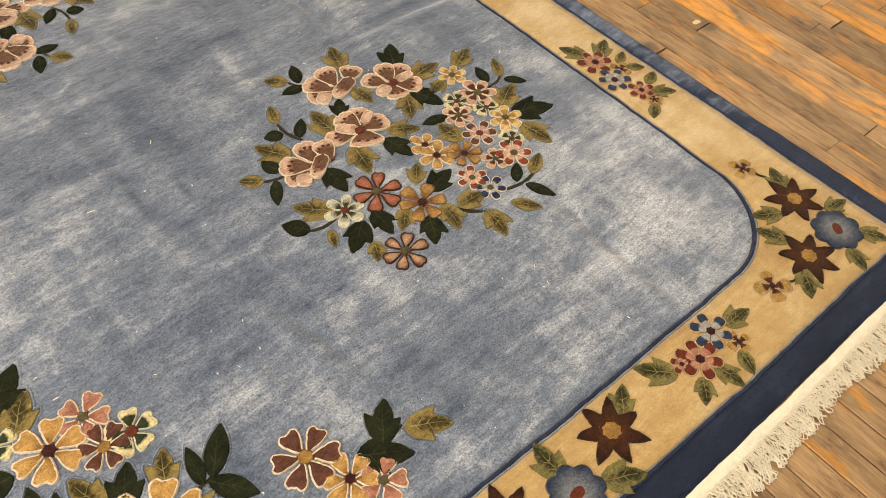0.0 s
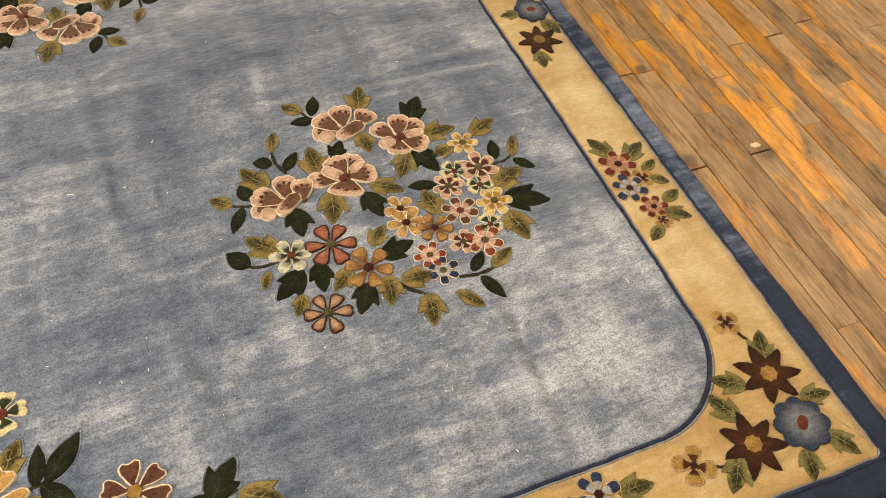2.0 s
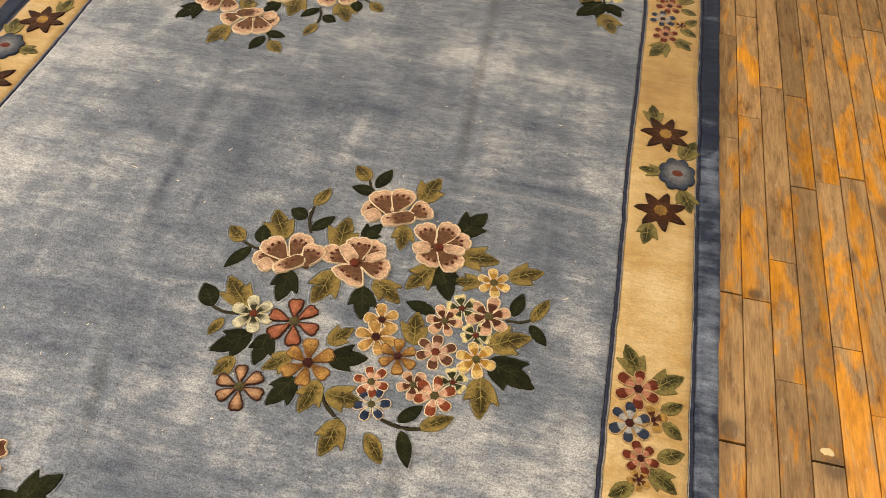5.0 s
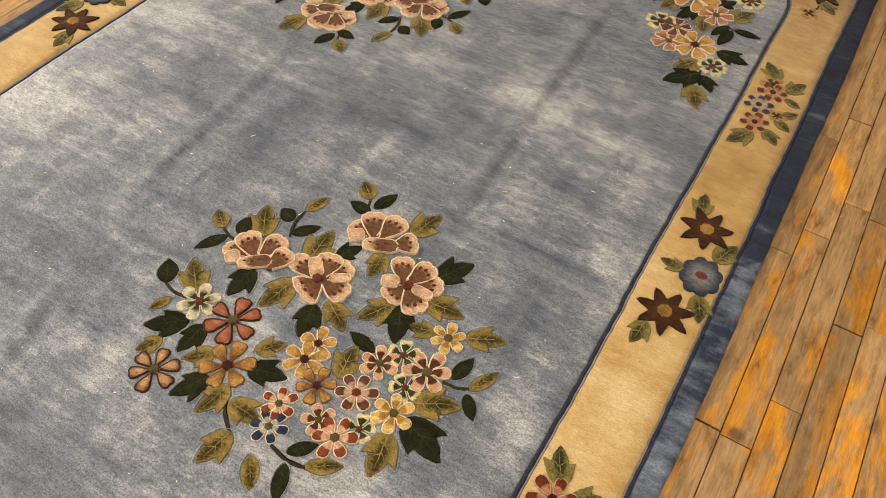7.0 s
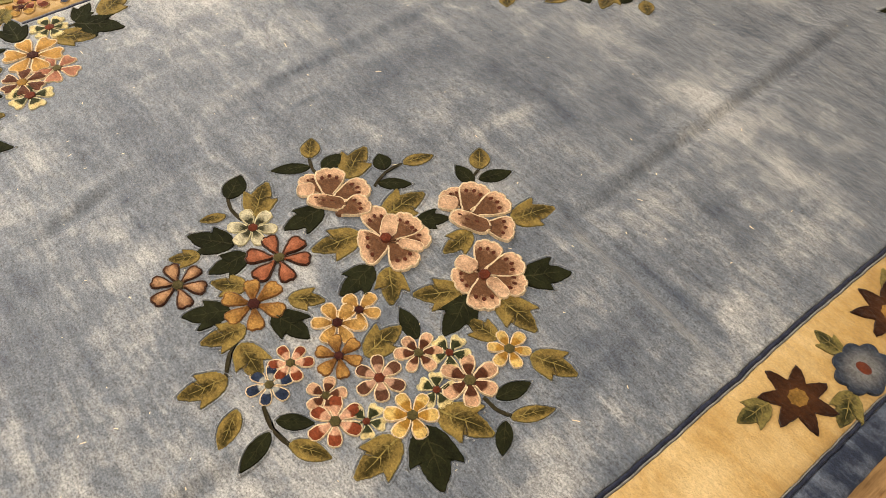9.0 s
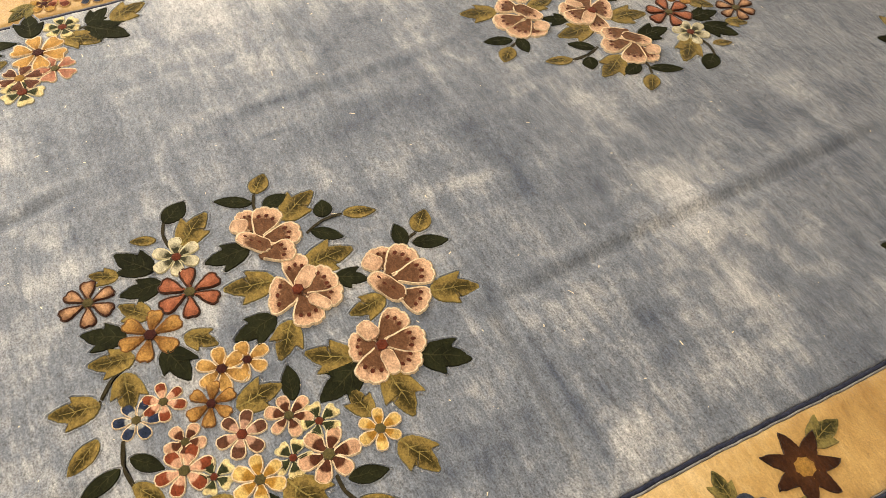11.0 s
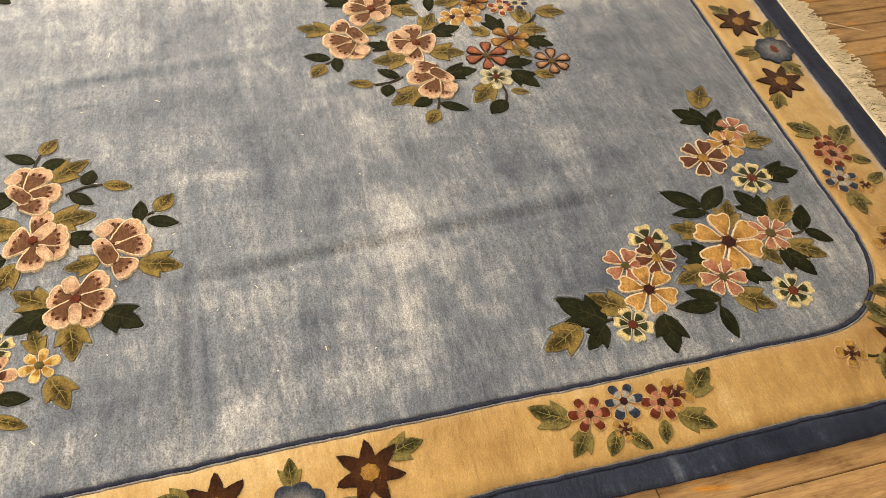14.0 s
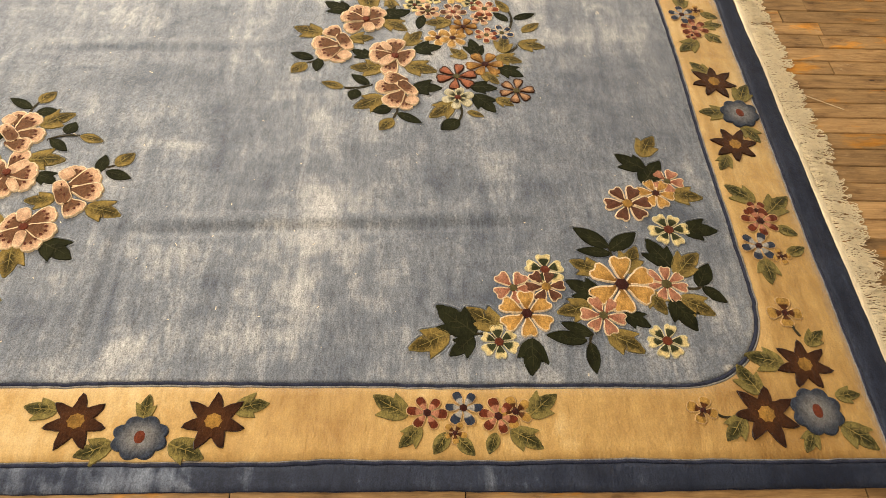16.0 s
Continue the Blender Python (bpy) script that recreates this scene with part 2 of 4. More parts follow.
# painted crease shade and sheen; the spot at (0.91, 1.41) is a rub mark
SHADE_AND_SCUFF = [
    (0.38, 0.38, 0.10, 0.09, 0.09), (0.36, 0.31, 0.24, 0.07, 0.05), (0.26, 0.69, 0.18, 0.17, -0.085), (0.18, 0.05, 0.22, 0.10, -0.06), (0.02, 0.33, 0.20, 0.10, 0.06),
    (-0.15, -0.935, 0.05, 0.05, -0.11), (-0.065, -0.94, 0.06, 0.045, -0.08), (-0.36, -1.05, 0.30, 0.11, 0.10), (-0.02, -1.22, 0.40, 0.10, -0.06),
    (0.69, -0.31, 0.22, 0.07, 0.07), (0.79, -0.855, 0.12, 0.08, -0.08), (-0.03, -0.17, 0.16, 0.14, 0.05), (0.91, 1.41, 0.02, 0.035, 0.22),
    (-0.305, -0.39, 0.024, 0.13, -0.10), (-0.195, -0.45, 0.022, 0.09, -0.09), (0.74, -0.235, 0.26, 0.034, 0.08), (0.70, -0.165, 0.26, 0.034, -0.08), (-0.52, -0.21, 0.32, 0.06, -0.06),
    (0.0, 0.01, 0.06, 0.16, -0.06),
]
FIELD = sheen_painted_pile("field_wool", (0.050, 0.068, 0.105), (0.150, 0.173, 0.212), (0.42, 0.428, 0.44), 0.41, 0.60, 0.0, 0.75, PAINTED_SHEEN + SHADE_AND_SCUFF, 0.68)
# glare painted in: paler wool on the east side, darker on the ends
BLUE_GLARE = [(1.19, -0.55, 0.3, 1.25, 0.10), (1.19, 1.2, 0.3, 0.9, -0.04), (0.4, -1.75, 1.6, 0.2, -0.10), (0.0, 1.79, 1.8, 0.25, -0.05)]
BLUE = sheen_painted_pile("blue_border_wool", (0.008, 0.013, 0.030), (0.022, 0.031, 0.058), (0.185, 0.22, 0.29), 0.42, 0.64, 0.0, 0.05, BLUE_GLARE, 0.45, 0.2)
# light falloff at the north-east and highlights southward, painted into the wool
YELLOW_SHADING = [(1.0, 1.45, 0.7, 1.0, -0.10), (1.05, 0.4, 0.25, 0.6, -0.03), (1.05, -0.75, 0.3, 0.9, 0.07), (1.05, -0.45, 0.2, 0.12, 0.08), (1.05, -1.15, 0.2, 0.14, 0.06), (0.3, -1.6, 0.9, 0.25, 0.02)]
YELLOW = sheen_painted_pile("golden_border_wool", (0.30, 0.163, 0.040), (0.470, 0.298, 0.100), (0.64, 0.475, 0.24), 0.38, 0.63, 0.0, 0.5, YELLOW_SHADING, 0.2)
NAVY = wool("navy_line_wool", (0.03, 0.036, 0.065), 0.3)
PALE = wool("pale_line_wool", (0.27, 0.265, 0.265), 0.3)
CREAM = wool("cream_outline_wool", (0.76, 0.60, 0.41), 0.12)
COCOA_LINE = wool("dark_outline_wool", (0.05, 0.018, 0.010), 0.3)
AMBER_LINE = wool("amber_outline_wool", (0.22, 0.10, 0.03), 0.3)
TAN_LINE = wool("tan_outline_wool", (0.50, 0.33, 0.16), 0.2)
IVORY_LINE = wool("ivory_outline_wool", (0.62, 0.56, 0.36), 0.12)
HEART_DARK = wool("dark_heart_wool", (0.045, 0.012, 0.01), 0.3)
HEART_RED = wool("red_heart_wool", (0.125, 0.030, 0.015), 0.3)
HEART_GOLD = wool("gold_heart_wool", (0.30, 0.165, 0.04), 0.4)
HEART_GREEN = wool("green_heart_wool", (0.09, 0.075, 0.03), 0.25)
DARK_LEAF = wool("dark_leaf_wool", (0.017, 0.019, 0.008), 0.45, 0.0)
OLIVE_LEAF = shaded_wool("olive_leaf_wool", (0.046, 0.036, 0.010), (0.25, 0.178, 0.054), 0.80, 0.45, "E", 1.7)
BORDER_LEAF = shaded_wool("border_leaf_wool", (0.032, 0.032, 0.011), (0.20, 0.165, 0.055), 0.85, 0.5, "E", 1.8)
VEIN = wool("leaf_vein_wool", (0.23, 0.18, 0.058), 0.35)
DARK_VEIN = wool("dark_leaf_vein_wool", (0.036, 0.036, 0.014), 0.3)
STEM = wool("stem_wool", (0.034, 0.028, 0.014), 0.3)
BROWN = shaded_wool("brown_star_wool", (0.075, 0.028, 0.010), (0.028, 0.010, 0.005), 0.5, 0.4, "R")
SLATE = shaded_wool("slate_flower_wool", (0.185, 0.188, 0.195), (0.032, 0.042, 0.066), 0.56, 0.28, "R")
SPOT = wool("rose_spot_wool", (0.085, 0.022, 0.012), 0.2)
COTTON = wool("cotton_fringe", (0.86, 0.76, 0.56), 0.08, 0.1, 0.12)
PLANK = plank_wood("worn_plank_wood")
PLANK_REST = plank_wood("worn_plank_wood_rest", True)
GAP = plaster("dark_floor_gap", (0.03, 0.018, 0.01))
WALL = plaster("plain_wall_paint", (0.72, 0.69, 0.63))
CEILING = plaster("ceiling_paint", (0.78, 0.76, 0.72))

# petal dyes: heart side, tip side, where they change, outline, heart, and how: along, softness, mottle, curve
DYES = {
    "rose": ((0.140, 0.066, 0.034), (0.60, 0.385, 0.25), 0.72, CREAM, HEART_RED, "Y", 0.11, 0.5, 0.7),
    "fold": ((0.52, 0.33, 0.215), (0.64, 0.425, 0.285), 0.5, CREAM, HEART_RED, "Y", 0.3, 0.5, 0.0),
    "red": ((0.35, 0.125, 0.066), (0.165, 0.042, 0.019), 0.62, COCOA_LINE, HEART_GREEN, "E", 0.35, 0.6, 0.0),
    "cocoa": ((0.48, 0.28, 0.155), (0.085, 0.032, 0.016), 0.50, COCOA_LINE, HEART_GREEN, "E", 0.28, 0.5, 0.0),
    "white": ((0.036, 0.036, 0.018), (0.56, 0.52, 0.37), 0.58, IVORY_LINE, HEART_RED, "Y", 0.16, 0.5, 3.0),
    "amber": ((0.15, 0.064, 0.015), (0.42, 0.232, 0.070), 0.55, AMBER_LINE, HEART_DARK, "Y", 0.26, 0.9, -1.5),
    "gold": ((0.22, 0.108, 0.026), (0.49, 0.29, 0.092), 0.45, CREAM, HEART_DARK, "Y", 0.24, 0.8, -1.2),
    "ochre": ((0.25, 0.122, 0.028), (0.49, 0.275, 0.080), 0.40, CREAM, HEART_DARK, "Y", 0.2, 0.5, -1.0),
    "lemon": ((0.36, 0.19, 0.035), (0.62, 0.43, 0.15), 0.60, CREAM, HEART_GREEN, "Y", 0.05, 0.12, 1.5),
    "coral": ((0.58, 0.335, 0.225), (0.205, 0.050, 0.022), 0.56, CREAM, HEART_GREEN, "Y", 0.035, 0.10, 2.0),
    "brick": ((0.42, 0.185, 0.115), (0.125, 0.027, 0.013), 0.55, TAN_LINE, HEART_DARK, "Y", 0.035, 0.10, 2.0),
    "mauve": ((0.46, 0.275, 0.195), (0.105, 0.045, 0.027), 0.55, CREAM, HEART_RED, "Y", 0.035, 0.10, 2.0),
    "choc": ((0.085, 0.030, 0.016), (0.54, 0.325, 0.205), 0.62, CREAM, HEART_GREEN, "Y", 0.04, 0.12, 2.5),
    "umber": ((0.090, 0.036, 0.021), (0.120, 0.048, 0.029), 0.5, CREAM, HEART_GOLD, "Y", 0.3, 0.5, 0.0),
    "pink": ((0.27, 0.095, 0.058), (0.43, 0.20, 0.125), 0.5, CREAM, HEART_GREEN, "Y", 0.3, 0.6, -1.0),
    "blue": ((0.36, 0.37, 0.36), (0.022, 0.034, 0.072), 0.46, CREAM, HEART_GREEN, "Y", 0.035, 0.10, 1.5),
    "slateblue": ((0.34, 0.335, 0.325), (0.030, 0.040, 0.068), 0.54, TAN_LINE, HEART_DARK, "Y", 0.035, 0.10, 1.5),
    "ivory": ((0.034, 0.040, 0.017), (0.68, 0.56, 0.28), 0.70, IVORY_LINE, HEART_RED, "Y", 0.05, 0.25, 1.5),
    "clover": ((0.075, 0.026, 0.009), (0.38, 0.225, 0.060), 0.52, TAN_LINE, HEART_DARK, "Y", 0.05, 0.15, 2.0),
}
PETAL_WOOL = {k: shaded_wool(k + "_petal_wool", a, b, at, soft, along, mottle, curve) for k, (a, b, at, _, _, along, soft, mottle, curve) in DYES.items()}


# ---- mesh helpers ----
def mesh_of(name, verts, faces, mats, slots=None, smooth=False):
    me = bpy.data.meshes.new(name)
    me.from_pydata([tuple(v) for v in verts], [], faces)
    for m in mats:
        me.materials.append(m)
    if slots:
        me.polygons.foreach_set("material_index", slots)
    if smooth:
        me.polygons.foreach_set("use_smooth", [True] * len(faces))
    me.update()
    return me


def child(name, me, parent, m=None, label=""):
    ob = new(name, me)
    ob.parent = parent
    if m is not None:
        ob.matrix_local = m
    if label:
        ob["label"] = label
    return ob


# ---- the room ----
FLOOR_X, FLOOR_Y = (-4.4, 4.4), (-4.6, 5.2)


def box_bm(x0, x1, y0, y1, z0, z1):
    v = [(x, y, z) for z in (z0, z1) for y in (y0, y1) for x in (x0, x1)]
    f = [(0, 2, 3, 1), (4, 5, 7, 6), (0, 1, 5, 4), (2, 6, 7, 3), (0, 4, 6, 2), (1, 3, 7, 5)]
    return v, f


def slab(name, x0, x1, y0, y1, z0, z1, mat, label, category):
    ob = new(name, mesh_of(name, *box_bm(x0, x1, y0, y1, z0, z1), [mat]))
    return tagged(ob, label, category, kind="structure")


floor = slab("floor", FLOOR_X[0], FLOOR_X[1], FLOOR_Y[0], FLOOR_Y[1], -0.06, -0.008, GAP, "old worn hardwood strip floor with amber varnish patches", "floor")
slab("wall_north", -4.6, 4.6, 5.2, 5.4, -0.06, 3.8, WALL, "plain painted wall behind the rug", "wall")
slab("wall_south", -4.6, 4.6, -4.8, -4.6, -0.06, 3.8, WALL, "plain painted wall behind the rug", "wall")
slab("wall_east", 4.4, 4.6, -4.6, 5.2, -0.06, 3.8, WALL, "plain painted wall beside the floor", "wall")
slab("wall_west", -4.6, -4.4, -4.6, 5.2, -0.06, 3.8, WALL, "plain painted wall beside the floor", "wall")
slab("ceiling", -4.6, 4.6, -4.8, 5.4, 3.8, 4.0, CEILING, "plain pale painted ceiling", "ceiling")

# ---- the rug ----
THICK = 0.014
rng = random.Random(7)


def fold(d, along, a, b, depth):
    """A crease across d, running from a to b: a valley with one raised shoulder."""
    end = 1 / (1 + math.exp(-(along - a) / 0.03)) / (1 + math.exp((along - b) / 0.03))
    return depth * end * (0.9 * math.exp(-(((d + 0.036) / 0.026) ** 2)) - math.exp(-((d / 0.018) ** 2)))


def swell(x, y):
    """The lie of the rug: low waves, and creases where it lay folded."""
    h = 0.001 + 0.003 * noise.noise((x * 1.3 + 5, y * 1.6, 0.3)) + 0.002 * noise.noise((x * 3.1, y * 3.4 + 9, 1.7))
    bend = 0.008 * noise.noise((x * 4, y * 4, 3.3))
    h += fold(x - 0.482 + 0.04 * y + bend, y, -0.16, 0.95, 0.0072)
    h += fold(y + 0.19 + 0.05 * (x - 0.5) + bend, x, 0.48, 0.90, 0.0068)
    h += fold(y + 0.255 + bend, x, -0.75, -0.2, 0.004)
    h += fold(x + 0.30 + 0.03 * y + bend, y, -0.65, 0.1, 0.003)
    h += fold(x - 0.537 + bend, y, -1.42, -1.05, 0.0075)
    h += fold(x + 0.18 + 0.3 * (y + 1) + bend, y, -1.1, -0.92, 0.007)
    return h


def wobble(s, k):
    return 0.006 * noise.noise((s * 2.3 + 17 * k, 4.1 * k, 0.5)) + 0.0022 * noise.noise((s * 9 + 3 * k, 2.2 * k, 0.9)) + 0.0018 * noise.noise((s * 27 + k, 5.2 * k, 2.9)) + 0.0010 * noise.noise((s * 75 + k, 1.3 * k, 6.1))


SIDE, ARC = 300, 34


def outline(x0, x1, y0, y1, r, k):
    """A rounded rectangle, anticlockwise from its lower right side, hand-made and so a little wavy."""
    pts = []
    for cx, cy, a0, ex, ey in ((x1 - r, y1 - r, 0, 1, 0), (x0 + r, y1 - r, 90, 0, 1), (x0 + r, y0 + r, 180, -1, 0), (x1 - r, y0 + r, 270, 0, -1)):
        run = (y1 - y0 - 2 * r) if ex else (x1 - x0 - 2 * r)
        for n in range(SIDE):
            s = (n / SIDE - 1) * run
            w = wobble(s + a0, k)
            pts.append((cx + ex * (r + w) - ey * s, cy + ey * (r + w) + ex * s))
        for n in range(ARC):
            a = radians(a0 + 90 * n / ARC)
            w = wobble(a0 + n * r / ARC, k)
            pts.append((cx + (r + w) * math.cos(a), cy + (r + w) * math.sin(a)))
    return pts


def band(name, inner, outer, cuts, top, mat, label, parent, edge=0.0025):
    """A band of pile between two outlines, with its carved edges rounded down."""
    count = len(inner)
    verts, faces = [], []
    rows = [(0.0, -0.006), (edge, -0.0008)] + [None] * cuts + [(-edge, -0.0008), (0.0, -0.006)]
    for n, row in enumerate(rows):
        for (xa, ya), (xb, yb) in zip(inner, outer):
            d = math.hypot(xb - xa, yb - ya) or 1e-6
            e = min(edge / d, 0.25)
            f = (0.0, e)[n] if n < 2 else ((1 - e, 1.0)[n - len(rows) + 2] if n >= len(rows) - 2 else e + (1 - 2 * e) * (n - 1) / (cuts + 1))
            x, y = xa + (xb - xa) * f, ya + (yb - ya) * f
            verts.append((x, y, top + swell(x, y) + (row[1] if row else 0.0)))
    for n in range(len(rows) - 1):
        for i in range(count):
            j = (i + 1) % count
            faces.append((n * count + i, (n + 1) * count + i, (n + 1) * count + j, n * count + j))
    return child(name, mesh_of(name, verts, faces, [mat], smooth=True), parent, None, label)


XI, XY, XO = 0.959, 1.148, 1.219
INS = 0.055
IN_A, IN_B, YO_A, YO_B, OUT_A, OUT_B = -1.512, 1.531, -1.701, 1.742, -1.787, 1.825

O_FIELD = outline(-XI + INS + 0.009, XI - 0.009, IN_A + 0.009, IN_B - 0.009, 0.245, 1)
O_NAVY = outline(-XI + INS, XI, IN_A, IN_B, 0.25, 1)
O_PALE = outline(-XI + INS - 0.005, XI + 0.005, IN_A - 0.005, IN_B + 0.005, 0.254, 1)
O_YELLOW = outline(-XY + INS, XY, YO_A, YO_B, 0.012, 2)
O_EDGE = outline(-XY + INS - 0.0035, XY + 0.0035, YO_A - 0.0035, YO_B + 0.0035, 0.0135, 2)
O_NAVY2 = outline(-XY + INS - 0.011, XY + 0.011, YO_A - 0.011, YO_B + 0.011, 0.016, 2)
O_OUT = outline(-XO + INS, XO, OUT_A, OUT_B, 0.02, 3)


def field_mesh():
    """The field: rings that shrink to the middle, so that the folds can run through it."""
    rings, count = 110, len(O_FIELD)
    verts, faces = [], []
    for n in range(rings):
        f = 1 - n / rings
        for x, y in O_FIELD:
            if n == 0:
                verts.append((x, y, THICK - 0.006 + swell(x, y)))
                continue
            f2 = 1 - 0.0022 if n == 1 else f + 1 / rings - 0.0022 * (n == 1)
            verts.append((x * f2, y * f2, THICK + swell(x * f2, y * f2)))
    verts.append((0, 0, THICK + swell(0, 0)))
    for n in range(rings - 1):
        for i in range(count):
            j = (i + 1) % count
            faces.append((n * count + i, n * count + j, (n + 1) * count + j, (n + 1) * count + i))
    for i in range(count):
        faces.append(((rings - 1) * count + i, (rings - 1) * count + (i + 1) % count, len(verts) - 1))
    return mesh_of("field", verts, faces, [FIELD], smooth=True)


def backing_mesh():
    verts = [(x, y, z) for z in (0.0004, 0.0015) for x, y in O_OUT]
    count = len(O_OUT)
    faces = [(i, (i + 1) % count, count + (i + 1) % count, count + i) for i in range(count)]
    faces += [tuple(range(count, 2 * count)), tuple(reversed(range(count)))]
    return mesh_of("backing", verts, faces, [NAVY])


rug = new("rug", backing_mesh())
tagged(rug, "blue wool rug with carved flowers, golden border and cream fringe", "rug")
child("field", field_mesh(), rug, None, "grey-blue swept wool field with pile sheen painted in")
band("inner_line", O_FIELD, O_NAVY, 0, THICK, NAVY, "navy outline", rug, 0.0015)
band("pale_line", O_NAVY, O_PALE, 0, THICK - 0.0005, PALE, "pale outline", rug, 0.0015)
band("golden_border", O_PALE, O_YELLOW, 7, THICK, YELLOW, "golden yellow border", rug)
band("edge_line", O_YELLOW, O_EDGE, 0, THICK - 0.0005, PALE, "pale outline", rug, 0.001)
band("outer_line", O_EDGE, O_NAVY2, 0, THICK - 0.0005, NAVY, "navy outline", rug, 0.001)
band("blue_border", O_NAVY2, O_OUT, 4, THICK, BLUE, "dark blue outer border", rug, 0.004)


# ---- fringe ----
def tube(path, radius, sides=4):
    verts, faces = [], []
    for n, p in enumerate(path):
        q = path[min(n + 1, len(path) - 1)]
        o = path[max(n - 1, 0)]
        d = (Vector(q) - Vector(o)).normalized()
        u = d.cross(Vector((0, 0, 1)))
        u = u.normalized() if u.length > 1e-4 else Vector((1, 0, 0))
        v = d.cross(u)
        for k in range(sides):
            a = 2 * math.pi * k / sides
            verts.append(Vector(p) + radius * (math.cos(a) * u + math.sin(a) * v))
    for n in range(len(path) - 1):
        for k in range(sides):
            faces.append((n * sides + k, n * sides + (k + 1) % sides, (n + 1) * sides + (k + 1) % sides, (n + 1) * sides + k))
    return verts, faces


def fringe_mesh(sign, edge):
    """Plied cotton loops lying loose on the floor, and the woven band that they leave."""
    verts, faces = [], []

    def join(v, f):
        o = len(verts)
        verts.extend(v)
        faces.extend(tuple(i + o for i in face) for face in f)

    x = -XO + INS + 0.004
    lean = 0.0
    layer = 0
    while layer < 2:
        if x > XO - 0.003:
            x, layer = -XO + INS + 0.005, layer + 1
            continue
        lean = 0.72 * lean + 0.42 * rng.uniform(-1, 1)
        length = (rng.uniform(0.050, 0.098) if sign > 0 else rng.uniform(0.032, 0.062)) * (1 + 0.3 * noise.noise((x * 7, sign, 0)))
        ph, amp, up = rng.uniform(0, 6.28), rng.uniform(0.003, 0.010), rng.uniform(0.0, 0.007) + 0.004 * layer
        path = []
        for n in range(13):
            s = n / 12
            xx = x + 0.8 * lean * length * s + amp * s * math.sin(ph + 11 * s)
            zz = 0.0025 + 0.004 * (1 - s) ** 2 + up * math.sin(math.pi * min(1.0, 0.12 + s)) ** 2 + 0.002 * abs(math.sin(ph * 2 + 9 * s)) * s
            path.append((xx, sign * (edge + 0.020 + length * s), zz))
        w = rng.uniform(0.004, 0.012) * rng.choice((-1, 1))
        tip, back = path[-1], rng.uniform(0.3, 0.95)
        path += [(tip[0] + w * 0.45, tip[1] + sign * 0.003, tip[2] + 0.001), (tip[0] + w, tip[1] - sign * 0.003, tip[2] + 0.002)]
        for n in range(1, 7):
            s = n / 6 * back
            path.append((tip[0] + w * (1 - 0.9 * s) + 0.003 * math.sin(ph + 9 * s) - 0.8 * lean * length * s, tip[1] - sign * (0.004 + length * s * 0.93), 0.004 + up * 0.9 * math.sin(math.pi * min(1.0, s))))
        join(*tube(path, rng.uniform(0.0010, 0.0016)))
        x += rng.uniform(0.0034, 0.0052)
    # one long stray thread
    stray = [(-0.18 * sign + 0.10 * s, sign * (edge + 0.06 + 0.17 * s), 0.003) for s in [n / 8 for n in range(9)]]
    join(*tube(stray, 0.0012))
    return mesh_of("fringe", verts, faces, [COTTON], smooth=True)


def band_mesh(sign, edge):
    verts, faces = [], []
    count = 260
    rows = ((-0.003, 0.010), (0.000, 0.0128), (0.006, 0.0122), (0.014, 0.0098), (0.021, 0.0072), (0.025, 0.002))
    for off, z in rows:
        for n in range(count + 1):
            x = -XO + INS + 0.002 + (2 * XO - INS - 0.004) * n / count
            e = edge + off + wobble(x, 3) + (0.0018 * math.sin(n * 2.4) if off > 0.018 else 0) + (0.003 * noise.noise((x * 6, sign, 4)) if off > 0.003 else 0)
            verts.append((x, sign * e, z + 0.0008 * math.sin(n * 2.4)))
    for r in range(len(rows) - 1):
        for n in range(count):
            a, b = r * (count + 1) + n, (r + 1) * (count + 1) + n
            faces.append((a, a + 1, b + 1, b) if sign < 0 else (a, b, b + 1, a + 1))
    return mesh_of("woven_end", verts, faces, [COTTON], smooth=True)


for sign, edge in ((1, OUT_B), (-1, -OUT_A)):
    child("woven_end", band_mesh(sign, edge), rug, None, "cream cotton woven end")
    tagged(child("fringe", fringe_mesh(sign, edge), rug, None, "loose cream cotton fringe loops"), kind="stuff")


# ---- flowers and leaves carved into the rug ----
def grown(contour, by):
    """The contour moved outwards."""
    out = []
    for n, (x, y) in enumerate(contour):
        (xa, ya), (xb, yb) = contour[n - 1], contour[(n + 1) % len(contour)]
        d = math.hypot(xb - xa, yb - ya) or 1
        out.append((x + by * (yb - ya) / d, y - by * (xb - xa) / d))
    return out


def frayed(contour, by=0.010, seed=1, round_off=False):
    """More points on a contour, and the unevenness of clipped tufts."""
    r = random.Random(seed)
    out = []
    for n, (x, y) in enumerate(contour):
        xb, yb = contour[(n + 1) % len(contour)]
        for f in ((0.25, 0.75) if round_off else (0.0, 0.36, 0.68)):
            out.append((x + (xb - x) * f + r.uniform(-by, by), y + (yb - y) * f + r.uniform(-by, by)))
    return out


